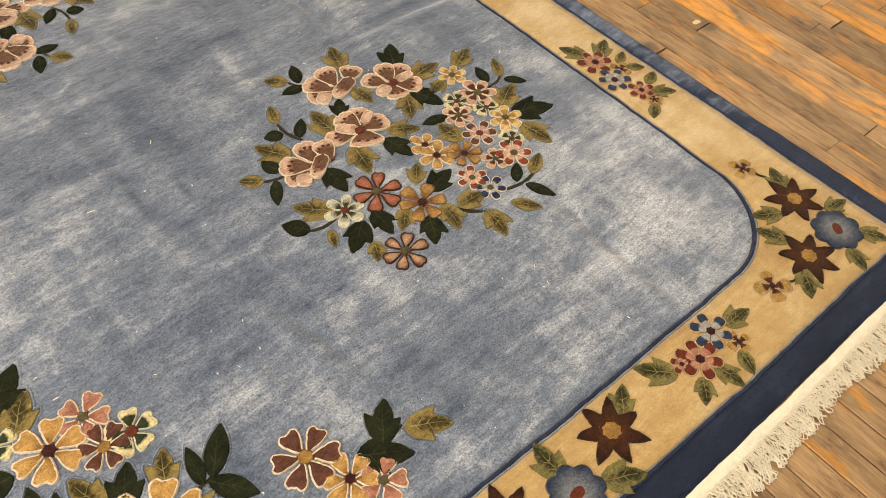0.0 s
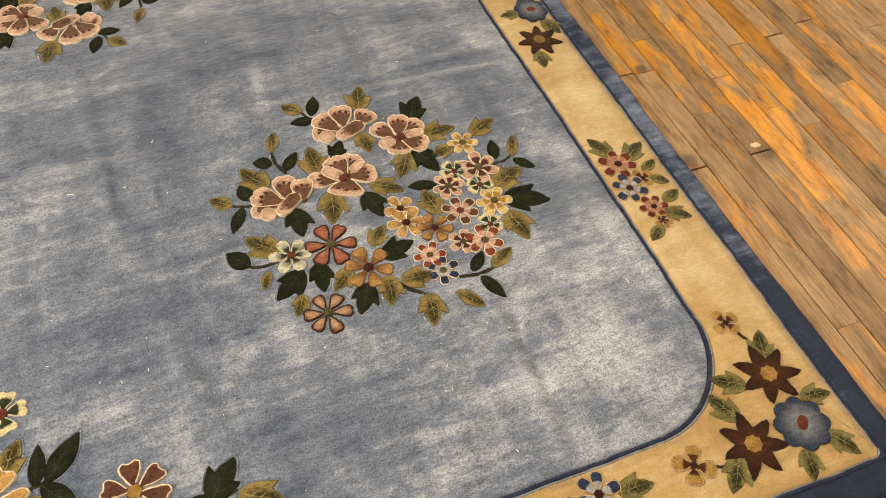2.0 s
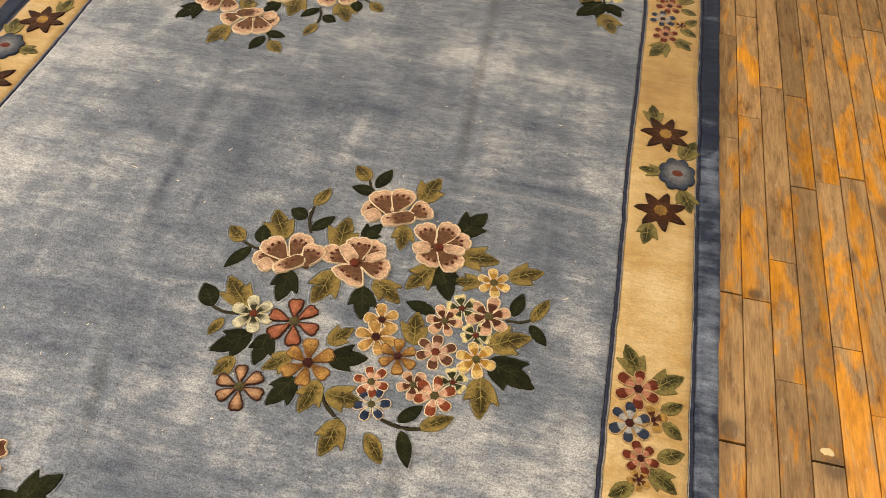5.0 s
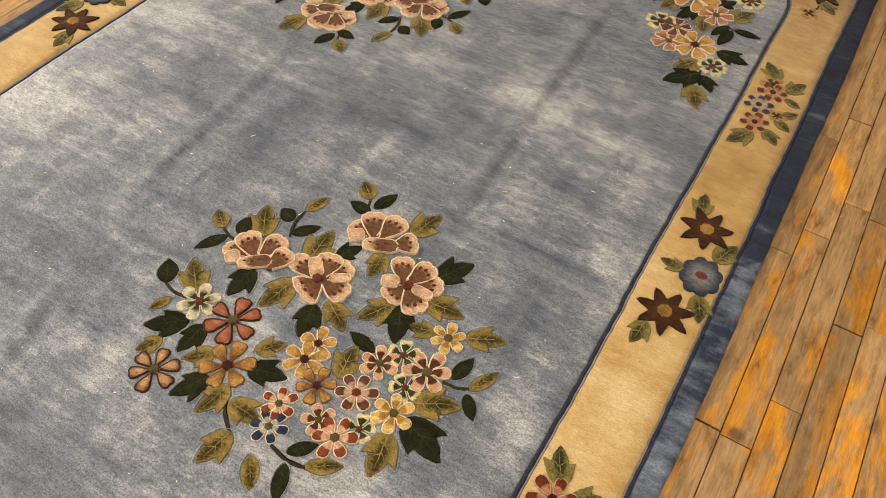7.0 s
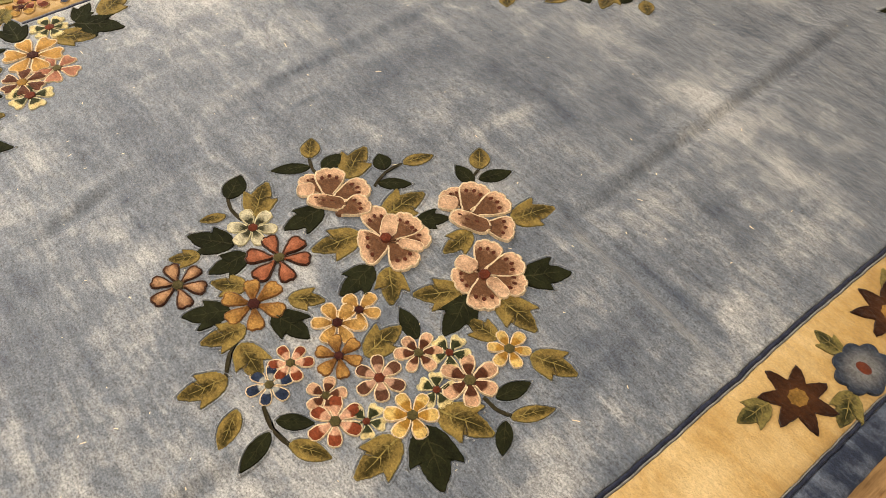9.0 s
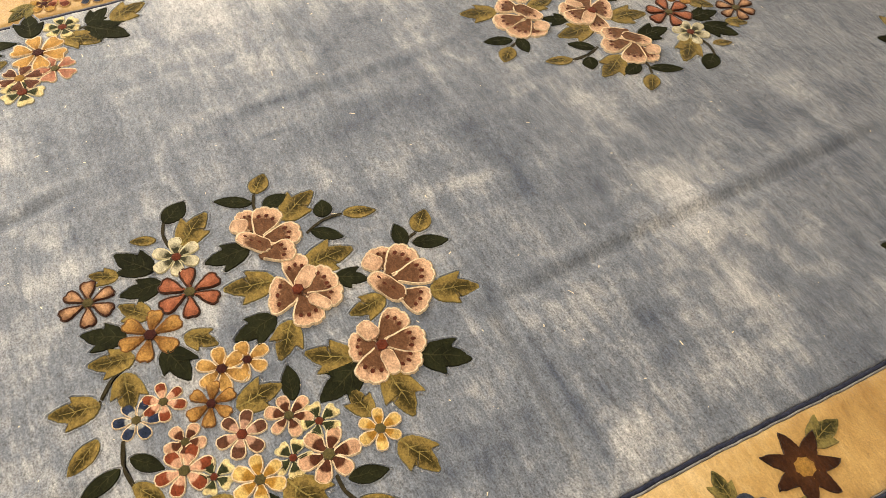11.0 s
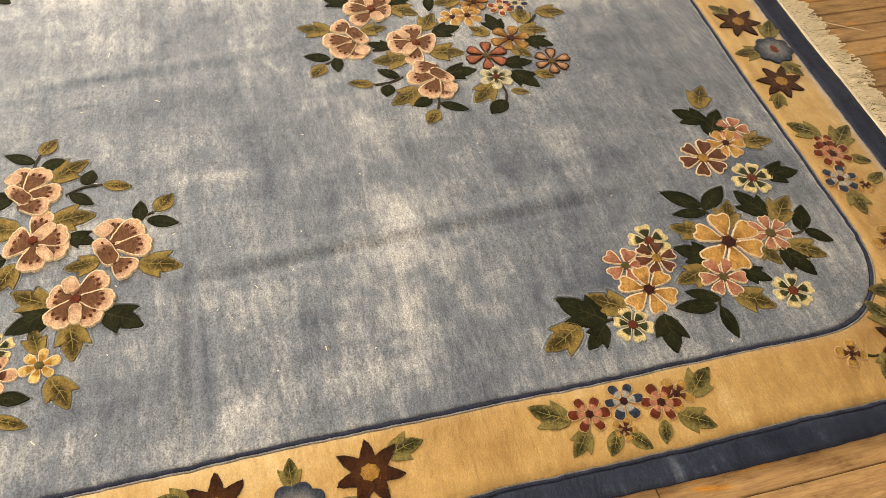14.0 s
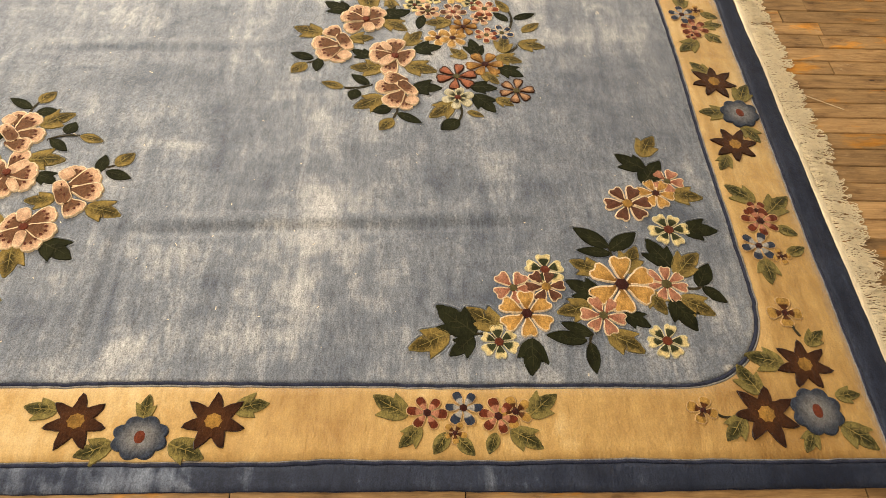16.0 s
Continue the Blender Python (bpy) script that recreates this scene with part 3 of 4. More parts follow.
def raised(name, contour, mats, rim=0.10, high=0.0040, low=0.0027, extra=(), heart=None, lip=None, line_from=-9.0, even=0.0):
    """A carved motif in its own unit size: an outline that stands up from the pile and a domed inside.
    lip: the ground wool, which swells a little beyond the groove that is clipped round the motif."""
    cx, cy = heart or (sum(x for x, _ in contour) / len(contour), sum(y for _, y in contour) / len(contour))
    count = len(contour)
    verts, faces, slots = [], [], []
    rings = []
    if lip:
        mats = mats + [lip]
        for by, z in ((0.11, -0.0008), (0.075, 0.0014), (0.050, 0.0022), (0.034, 0.0015), (0.022, -0.001)):
            rings.append([(x, y, z) for x, y in grown(contour, by)])
    skirt = len(rings)
    for f, z, by in ((1.0, -0.004, 0), (1.0, low * 0.75, 0), (1 - rim * 0.5, low + 0.0004, 0.5), (1 - rim, low - 0.0006 * (even > 0), 1), (0.6, high, 0)):
        line = grown(contour, -even * by) if even and by else [(cx + (x - cx) * f, cy + (y - cy) * f) for x, y in contour]
        rings.append([(x, y, z) for x, y in line])
    for ring in rings:
        verts += ring
    verts.append((cx, cy, high))
    for n in range(len(rings) - 1):
        if n == skirt - 1:
            continue
        for i in range(count):
            j = (i + 1) % count
            faces.append((n * count + i, n * count + j, (n + 1) * count + j, (n + 1) * count + i))
            lined = n < skirt + 3 and len(mats) > (2 if lip else 1) and contour[i][1] > line_from
            slots.append(len(mats) - 1 if n < skirt else 1 if lined else 0)
    last = (len(rings) - 1) * count
    for i in range(count):
        faces.append((last + i, last + (i + 1) % count, len(verts) - 1))
        slots.append(0)
    for v, f, slot in extra:
        o = len(verts)
        verts += v
        faces += [tuple(i + o for i in face) for face in f]
        slots += [slot] * len(f)
    return mesh_of(name, verts, faces, mats, slots, smooth=True)


def petal_contour(kind):
    """Along +y from the heart, length 1."""
    if kind == "fan":
        half = [(0.06, 0.0), (0.18, 0.14), (0.33, 0.36), (0.46, 0.58), (0.50, 0.74), (0.45, 0.87), (0.34, 0.91), (0.27, 0.975), (0.12, 1.0), (0.0, 0.955)]
    elif kind == "cup":
        half = [(0.10, 0.0), (0.34, 0.06), (0.48, 0.22), (0.47, 0.45), (0.49, 0.68), (0.40, 0.88), (0.20, 0.99), (0.0, 1.0)]
    elif kind == "notched":
        half = [(0.04, 0.12), (0.12, 0.28), (0.21, 0.48), (0.30, 0.70), (0.32, 0.86), (0.24, 0.985), (0.12, 1.0), (0.0, 0.93)]
    elif kind == "spoon":
        half = [(0.04, 0.10), (0.10, 0.28), (0.18, 0.48), (0.265, 0.70), (0.275, 0.86), (0.19, 0.97), (0.08, 1.0), (0.0, 0.965)]
    else:
        half = [(0.05, 0.12), (0.14, 0.26), (0.23, 0.48), (0.275, 0.68), (0.25, 0.86), (0.15, 0.97), (0.0, 1.0)]
    return half + [(-x * 0.96, y) for x, y in reversed(half[:-1])]


def dot(x, y, r, z):
    v = [(x + r * math.cos(a), y + r * math.sin(a), z) for a in [k * math.pi / 3 for k in range(6)]]
    return v, [tuple(range(6))]


def strip(points, w0, w1, z):
    verts, faces = [], []
    for n, (x, y) in enumerate(points):
        a, b = points[max(n - 1, 0)], points[min(n + 1, len(points) - 1)]
        d = math.hypot(b[0] - a[0], b[1] - a[1]) or 1
        nx, ny = -(b[1] - a[1]) / d, (b[0] - a[0]) / d
        w = w0 + (w1 - w0) * n / (len(points) - 1)
        verts += [(x + nx * w, y + ny * w, z), (x - nx * w, y - ny * w, z)]
    for n in range(len(points) - 1):
        faces.append((2 * n, 2 * n + 1, 2 * n + 3, 2 * n + 2))
    return verts, faces


SHAPES = {"ochre": "notched", "rose": "fan", "fold": "cup", "umber": "notched", "pink": "notched", "red": "spoon", "cocoa": "spoon", "amber": "spoon", "ivory": "notched"}
PETALS = {}
for kind, (_, _, _, line, *_) in DYES.items():
    shape = frayed(petal_contour(SHAPES.get(kind, "round")), 0.012, 4, True)
    if kind in ("rose", "fold"):
        spots = [(*dot(x, y, 0.066, 0.0038), 2) for x, y in ((-0.22, 0.64), (0.0, 0.70), (0.22, 0.64))] if kind == "rose" else []
        PETALS[kind] = raised("petal", shape, [PETAL_WOOL[kind], line, SPOT], 0.1, 0.0031, 0.0029, spots, line_from=0.05, even=0.05)
    else:
        PETALS[kind] = raised("petal", shape, [PETAL_WOOL[kind], line], 0.1, line_from=0.2, even=0.06 if line is COCOA_LINE else 0.05)
PETALS["cup"] = raised("petal", frayed(petal_contour("cup"), 0.012, 9, True), [PETAL_WOOL["rose"], CREAM, SPOT], 0.1, 0.0031, 0.0029,
                       [(*dot(x, y, 0.06, 0.0037), 2) for x, y in ((0.1, 0.36), (0.02, 0.58), (0.12, 0.78))], line_from=0.0, even=0.05)


def round_contour(n, teeth=0, depth=0.0):
    return [(math.cos(a) * (1 + depth * math.cos(teeth * a)), math.sin(a) * (1 + depth * math.cos(teeth * a))) for a in [2 * math.pi * k / n for k in range(n)]]


HEARTS = {}
for mat in (HEART_DARK, HEART_RED, HEART_GOLD, HEART_GREEN):
    HEARTS[mat.name] = raised("heart", round_contour(12, 6, 0.08), [mat], 0.2, 0.0046, 0.0038)

STAR_HEART = raised("heart", round_contour(24, 8, 0.09), [HEART_GOLD], 0.2, 0.0046, 0.0036)
BEAN_HEART = raised("heart", round_contour(14, 2, 0.14), [HEART_RED, HEART_DARK], 0.22, 0.0046, 0.0036)


def star_mesh(seed):
    """A seven-pointed star flower with slightly twisted points."""
    r = random.Random(seed)
    pts, n = [], 7
    for k in range(n):
        a = 2 * math.pi * k / n + math.pi / 2
        tip = r.uniform(0.93, 1.06)
        for da, rad in ((0.0, tip), (0.11, tip * 0.84), (0.24, tip * 0.67), (math.pi / n, 0.50), (2 * math.pi / n - 0.27, 0.67), (2 * math.pi / n - 0.14, 0.85)):
            pts.append((rad * math.cos(a + da), rad * math.sin(a + da)))
    return raised("star_petals", frayed(pts, 0.010, seed), [BROWN], 0.08, heart=(0, 0))


def scallop_mesh():
    pts = []
    for k in range(64):
        a = 2 * math.pi * k / 64
        pts.append(((0.84 + 0.16 * abs(math.sin(a * 4.0))) * math.cos(a), (0.84 + 0.16 * abs(math.sin(a * 4.0))) * math.sin(a)))
    return raised("scalloped_petals", pts, [SLATE], 0.08, heart=(0, 0))


STARS = [star_mesh(s) for s in (3, 8)]
SCALLOP = scallop_mesh()


def leaf_contour(kind):
    """Along +y from the stalk, length 1, half-width about 0.5 before scaling."""
    if kind == "lobed":
        right = [(0.03, 0.0), (0.20, 0.05), (0.40, 0.18), (0.47, 0.34), (0.58, 0.60), (0.44, 0.55), (0.32, 0.55), (0.33, 0.68), (0.25, 0.84), (0.06, 1.06)]
        left = [(-0.10, 0.91), (-0.24, 0.77), (-0.29, 0.62), (-0.42, 0.63), (-0.60, 0.72), (-0.53, 0.50), (-0.45, 0.30), (-0.30, 0.10), (-0.05, 0.0)]
        return right + left
    right = [(0.04, 0.0), (0.26, 0.12), (0.44, 0.32), (0.48, 0.52), (0.36, 0.74), (0.18, 0.90), (0.03, 1.0)]
    left = [(-0.14, 0.88), (-0.34, 0.68), (-0.46, 0.46), (-0.40, 0.24), (-0.22, 0.08)]
    return right + left


def leaf_mesh(kind, mat, vein, line=None, ground=FIELD):
    veins = [(*strip([(0, 0.03), (0.02, 0.3), (-0.01, 0.6), (0, 0.80)], 0.028, 0.006, 0.0044), 2)]
    for x, y0, y1 in ((0.30, 0.22, 0.42), (-0.30, 0.28, 0.50), (0.20, 0.50, 0.62), (-0.20, 0.46, 0.64)):
        veins.append((*strip([(0, y0), (x * 0.6, (y0 + y1) / 2 - 0.01), (x, y1)], 0.015, 0.003, 0.0044), 2))
    return raised("leaf", frayed(frayed(leaf_contour(kind), 0.004, 2, True), 0.009, len(mat.name)), [mat, line or mat, vein], 0.055, 0.0038, 0.0027, veins, None, ground)


LEAVES = {
    ("dark", "lobed"): leaf_mesh("lobed", DARK_LEAF, DARK_VEIN),
    ("dark", "plain"): leaf_mesh("plain", DARK_LEAF, DARK_VEIN),
    ("olive", "lobed"): leaf_mesh("lobed", OLIVE_LEAF, VEIN, VEIN),
    ("olive", "plain"): leaf_mesh("plain", OLIVE_LEAF, VEIN, VEIN),
    ("border", "lobed"): leaf_mesh("lobed", BORDER_LEAF, VEIN, None, None),
    ("border", "plain"): leaf_mesh("plain", BORDER_LEAF, VEIN, None, None),
}


def on_rug(x, y, a, layer, sx, sy):
    """A place on the rug's pile, turned by a degrees and laid along its swell."""
    e = 0.02
    gx, gy = (swell(x + e, y) - swell(x - e, y)) / (2 * e), (swell(x, y + e) - swell(x, y - e)) / (2 * e)
    up = Vector((-gx, -gy, 1)).normalized()
    turn = Vector((0, 0, 1)).rotation_difference(up).to_matrix().to_4x4()
    return Matrix.Translation((x, y, THICK + swell(x, y) + 0.0009 * layer)) @ turn @ pose(0, 0, 0, 0, 0, a) @ Matrix.Diagonal((sx, sy, 1, 1))


HALVES = ((1, 0), (-1, 180))
INSET = 0.062


def twin(s, x, y):
    """The same place in either half. The rug was knotted by eye: the far long border lies further in, and the end borders' groups differ a little."""
    if y > 1.45 and x < -0.3:
        return (x - 0.036, y + 0.027) if s > 0 else (-x, -y)
    if y > 1.45 and x < 0.3 and s < 0:
        return (-x - 0.025, -y + 0.036)
    return (s * x + (INSET if s < 0 and x > 0.93 else 0.0), s * y + (0.02 if s < 0 and y > 1.45 else 0.0))


FLOWER_LABELS = {
    "red": "brick red flower outlined in dark brown", "cocoa": "cream and brown flower outlined in dark brown",
    "white": "white outlined flower with dark petals", "amber": "amber flower outlined in brown", "gold": "golden flower outlined in cream", "ochre": "large golden flower outlined in cream",
    "lemon": "pale yellow flower", "coral": "pink flower with brick red tips", "brick": "small pink flower with dark red tips",
    "mauve": "pink flower with brown tips", "choc": "pale pink flower with a brown middle", "umber": "brown flower with a golden heart",
    "pink": "dusty pink flower", "blue": "white flower with navy tips", "slateblue": "small pale flower with slate blue tips",
    "ivory": "ivory flower with a dark green middle", "clover": "small golden brown blossom",
}
LEAF_LABELS = {"dark": "dark green leaf", "olive": "olive leaf with pale veins", "border": "olive green leaf on the golden border"}


def flower(kind, x, y, r, a, n=6, layer=1, heart=0.20):
    """An open flower of n petals, and its twin in the other half of the rug. a: the first petal's way, degrees from +y."""
    for s, turn in HALVES:
        m = on_rug(*twin(s, x, y), a + turn, layer, 1, 1)
        core = child("flower", HEARTS[DYES[kind][4].name], rug, m @ Matrix.Diagonal((r * heart, r * heart, 1, 1)), FLOWER_LABELS[kind])
        for k in range(n):
            j = random.Random(round(x * 1e4) + k)
            grow = r * j.uniform(0.93, 1.05)
            wide = grow * j.uniform(1.0, 1.16) * 6.0 / max(n, 4)
            petal = child("petal", PETALS[kind], core)
            petal.matrix_local = Matrix.Diagonal((1 / (r * heart), 1 / (r * heart), 1, 1)) @ pose(0, 0, 0, 0, 0, 360 * k / n + j.uniform(-5, 5)) @ Matrix.Diagonal((wide, grow, 1, 1))


def rose(x, y, petals, heart=0.0):
    """A peony: broad spotted petals and plain turned-over ones, each given by its root, tip and breadth in metres from the rose's middle."""
    for s, turn in HALVES:
        m = on_rug(*twin(s, x, y), turn, 2, 1, 1)
        size = max(heart, 0.006)
        core = child("flower", HEARTS[HEART_RED.name], rug, m @ Matrix.Translation((0, 0, 0.005 if heart else -0.003)) @ Matrix.Diagonal((size, size, 1, 1)), "large pink rose with spotted brown petals")
        for k, (x0, y0, x1, y1, wide, kind) in enumerate(petals):
            petal = child("petal", PETALS[kind], core)
            turn_to = math.degrees(math.atan2(-(x1 - x0), y1 - y0))
            lift = 0.0009 * k - (0.005 if heart else -0.003)
            petal.matrix_local = Matrix.Diagonal((1 / size, 1 / size, 1, 1)) @ Matrix.Translation((x0, y0, lift)) @ pose(0, 0, 0, 0, 0, turn_to) @ Matrix.Diagonal((wide, math.hypot(x1 - x0, y1 - y0), 1, 1))


def star(x, y, r, a, which=0):
    for s, turn in HALVES:
        body = child("flower", STARS[which], rug, on_rug(*twin(s, x, y), a + turn, 2, r, r), "brown star flower")
        child("heart", STAR_HEART, body, Matrix.Diagonal((0.35, 0.33, 1, 1)))


def scallop(x, y, r, a, squash=1.0):
    for s, turn in HALVES:
        body = child("flower", SCALLOP, rug, on_rug(*twin(s, x, y), a + turn, 3, r * squash, r), "slate blue scalloped flower")
        child("heart", BEAN_HEART, body, Matrix.Diagonal((0.36, 0.30, 1, 1)))


def leaf(dye, shape, x0, y0, x1, y1, wide, layer=0):
    """A leaf from its stalk end to its tip. wide: its breadth over its length."""
    length = math.hypot(x1 - x0, y1 - y0)
    a = math.degrees(math.atan2(-(x1 - x0), y1 - y0))
    for s, turn in HALVES:
        child("leaf", LEAVES[dye, shape], rug, on_rug(*twin(s, x0, y0), a + turn, layer, wide * length, length), LEAF_LABELS[dye])


def stem(x0, y0, x1, y1, w=0.007, bow=0.12):
    """A bowed stalk between two points."""
    length = math.hypot(x1 - x0, y1 - y0)
    a = math.degrees(math.atan2(-(x1 - x0), y1 - y0))
    run = [n / 8 for n in range(9)]
    mid = [(bow * length * math.sin(math.pi * s), length * s) for s in run]
    v1 = [(x + w / 2, y) for x, y in mid]
    v2 = [(x - w / 2, y) for x, y in reversed(mid)]
    me = raised("stem", v1 + v2, [STEM], 0.1, 0.0026, 0.002)
    for s, turn in HALVES:
        child("stem", me, rug, on_rug(*twin(s, x0, y0), a + turn, 0, 1, 1))


# the round spray: leaves first, then flowers
leaf("olive", "lobed", 0.059, -0.743, -0.014, -0.669, 0.68, 0)
leaf("olive", "lobed", 0.081, -0.519, 0.024, -0.428, 0.68, 0)
leaf("olive", "lobed", 0.083, -0.882, 0.055, -0.938, 0.68, 0)
leaf("olive", "lobed", 0.212, -0.845, 0.160, -0.899, 0.68, 0)
leaf("olive", "lobed", 0.285, -0.796, 0.331, -0.740, 0.68, 0)
leaf("olive", "lobed", 0.238, -0.584, 0.216, -0.692, 0.68, 0)
leaf("olive", "lobed", 0.344, -0.589, 0.423, -0.638, 0.68, 0)
leaf("olive", "lobed", 0.227, -0.521, 0.220, -0.407, 0.68, 0)
leaf("olive", "lobed", 0.401, -0.304, 0.429, -0.202, 0.68, 0)
leaf("olive", "lobed", 0.374, -0.393, 0.386, -0.475, 0.68, 0)
leaf("olive", "lobed", 0.484, -0.506, 0.432, -0.594, 0.68, 0)
leaf("olive", "lobed", 0.537, -0.460, 0.643, -0.450, 0.68, 0)
leaf("olive", "lobed", 0.611, -0.527, 0.541, -0.544, 0.68, 0)
leaf("olive", "lobed", 0.677, -0.500, 0.761, -0.456, 0.68, 0)
leaf("olive", "lobed", 0.485, -0.751, 0.471, -0.658, 0.68, 0)
leaf("olive", "lobed", 0.659, -0.714, 0.756, -0.661, 0.68, 0)
leaf("olive", "lobed", 0.659, -0.799, 0.678, -0.904, 0.68, 0)
leaf("olive", "lobed", 0.294, -0.896, 0.277, -0.983, 0.68, 0)
leaf("olive", "lobed", 0.318, -0.923, 0.409, -0.930, 0.68, 0)
leaf("olive", "lobed", 0.370, -0.979, 0.355, -1.071, 0.68, 0)
leaf("olive", "plain", 0.019, -0.785, -0.001, -0.840, 0.5, 0)
leaf("olive", "plain", 0.436, -0.996, 0.490, -1.063, 0.5, 0)
leaf("olive", "plain", 0.548, -0.960, 0.619, -0.913, 0.5, 0)
leaf("olive", "plain", -0.021, -0.550, -0.074, -0.509, 0.75, 0)
leaf("olive", "plain", 0.121, -0.388, 0.144, -0.313, 0.5, 0)
leaf("olive", "plain", 0.242, -0.259, 0.189, -0.212, 0.75, 0)
leaf("olive", "plain", 0.752, -0.620, 0.789, -0.539, 0.4, 0)
leaf("dark", "plain", 0.005, -0.561, -0.038, -0.642, 0.4, 0)
leaf("dark", "plain", 0.027, -0.545, 0.011, -0.480, 0.7, 0)
leaf("dark", "plain", 0.114, -0.432, 0.063, -0.415, 0.9, 0)
leaf("dark", "plain", 0.139, -0.471, 0.186, -0.409, 0.5, 0)
leaf("dark", "plain", 0.269, -0.299, 0.199, -0.295, 0.6, 0)
leaf("dark", "plain", 0.266, -0.281, 0.291, -0.201, 0.5, 0)
leaf("dark", "plain", -0.021, -0.759, -0.068, -0.700, 0.75, 0)
leaf("dark", "plain", 0.517, -0.649, 0.437, -0.634, 0.5, 0)
leaf("dark", "plain", 0.706, -0.614, 0.720, -0.538, 0.5, 0)
leaf("dark", "plain", 0.751, -0.629, 0.799, -0.679, 0.5, 0)
leaf("dark", "plain", 0.497, -0.955, 0.544, -0.901, 0.5, 0)
leaf("dark", "plain", 0.510, -0.973, 0.545, -1.054, 0.42, 0)
leaf("dark", "lobed", 0.128, -0.609, 0.131, -0.706, 0.68, 0)
leaf("dark", "lobed", 0.100, -0.813, 0.023, -0.879, 0.68, 0)
leaf("dark", "lobed", 0.139, -0.802, 0.137, -0.889, 0.68, 0)
leaf("dark", "lobed", 0.279, -0.472, 0.313, -0.406, 0.68, 0)
leaf("dark", "lobed", 0.321, -0.615, 0.345, -0.707, 0.68, 0)
leaf("dark", "lobed", 0.527, -0.391, 0.580, -0.298, 0.68, 0)
leaf("dark", "lobed", 0.497, -0.499, 0.544, -0.600, 0.68, 0)
leaf("dark", "lobed", 0.241, -0.901, 0.200, -0.982, 0.68, 0)
leaf("dark", "lobed", 0.296, -0.838, 0.386, -0.810, 0.68, 0)
leaf("dark", "lobed", 0.667, -0.752, 0.784, -0.796, 0.68, 0)
stem(-0.024, -0.548, 0.053, -0.561, 0.007, 0.1)
stem(0.121, -0.388, 0.141, -0.481, 0.007, 0.1)
stem(0.241, -0.258, 0.276, -0.308, 0.007, 0.1)
stem(-0.028, -0.757, 0.050, -0.765, 0.007, 0.1)
stem(0.458, -0.957, 0.560, -0.958, 0.007, 0.1)
stem(0.690, -0.630, 0.755, -0.612, 0.007, 0.1)
stem(0.294, -0.896, 0.367, -0.982, 0.007, 0.1)
rose(0.112, -0.578, [(-0.024, -0.011, -0.093, -0.014, 0.048, "rose"), (0.0, -0.007, -0.077, 0.049, 0.074, "rose"), (0.008, -0.004, 0.016, 0.09, 0.068, "rose"), (0.049, -0.02, 0.06, 0.062, 0.066, "rose"), (-0.038, -0.016, -0.062, -0.05, 0.044, "fold"), (0.042, 0.012, -0.026, -0.046, 0.043, "cup")])
rose(0.281, -0.552, [(0.01, 0.002, -0.096, 0.023, 0.062, "rose"), (0.014, 0.0, -0.012, -0.062, 0.104, "rose"), (0.01, 0.002, 0.095, -0.003, 0.072, "rose"), (0.012, 0.004, 0.048, 0.084, 0.068, "rose"), (0.01, 0.002, -0.012, 0.086, 0.076, "rose"), (0.0, 0.002, -0.046, 0.05, 0.04, "fold"), (0.026, 0.015, 0.071, 0.047, 0.030, "fold")], 0.013)
rose(0.352, -0.359, [(-0.043, -0.006, -0.106, -0.002, 0.060, "rose"), (-0.027, -0.013, -0.077, 0.069, 0.076, "rose"), (-0.012, -0.004, -0.002, 0.092, 0.074, "rose"), (0.025, -0.008, 0.077, 0.044, 0.074, "rose"), (-0.052, -0.010, -0.086, -0.040, 0.046, "fold"), (0.046, 0.0, -0.042, -0.042, 0.049, "cup")])
rose(0.481, -0.448, [(-0.015, -0.002, -0.062, 0.072, 0.066, "rose"), (-0.004, -0.002, -0.024, -0.064, 0.072, "rose"), (-0.004, -0.002, 0.066, -0.056, 0.074, "rose"), (0.0, 0.0, 0.077, 0.049, 0.062, "rose"), (-0.004, -0.002, 0.021, 0.090, 0.066, "rose"), (-0.021, -0.004, -0.067, -0.021, 0.042, "fold"), (0.012, 0.001, 0.071, 0.001, 0.032, "fold")], 0.013)
flower("gold", 0.393, -0.700, 0.048, -52, 5, 0, 0.2)
flower("choc", 0.510, -0.856, 0.041, 116, 5, 0, 0.2)
flower("ivory", 0.578, -0.620, 0.041, -53, 5, 0, 0.2)
flower("ivory", 0.626, -0.689, 0.039, 121, 5, 0, 0.2)
flower("ivory", 0.598, -0.828, 0.037, -52, 5, 0, 0.2)
flower("white", 0.084, -0.758, 0.055, -41, 6, 1, 0.2)
flower("red", 0.187, -0.757, 0.069, -43, 6, 2, 0.18)
flower("amber", 0.255, -0.857, 0.065, -53, 6, 1, 0.2)
flower("cocoa", 0.123, -0.953, 0.059, -44, 6, 1, 0.2)
flower("gold", 0.392, -0.751, 0.055, -40, 6, 1, 0.2)
flower("amber", 0.456, -0.791, 0.049, -52, 6, 2, 0.2)
flower("blue", 0.428, -0.926, 0.046, -72, 6, 0, 0.2)
flower("coral", 0.413, -0.871, 0.045, -34, 6, 1, 0.2)
flower("coral", 0.564, -0.872, 0.054, -63, 6, 1, 0.2)
flower("mauve", 0.541, -0.758, 0.053, -60, 6, 1, 0.2)
flower("choc", 0.543, -0.667, 0.048, -30, 6, 1, 0.2)
flower("choc", 0.648, -0.628, 0.060, -64, 6, 1, 0.2)
flower("lemon", 0.642, -0.523, 0.045, -43, 6, 1, 0.24)
flower("lemon", 0.640, -0.756, 0.052, -40, 6, 2, 0.2)
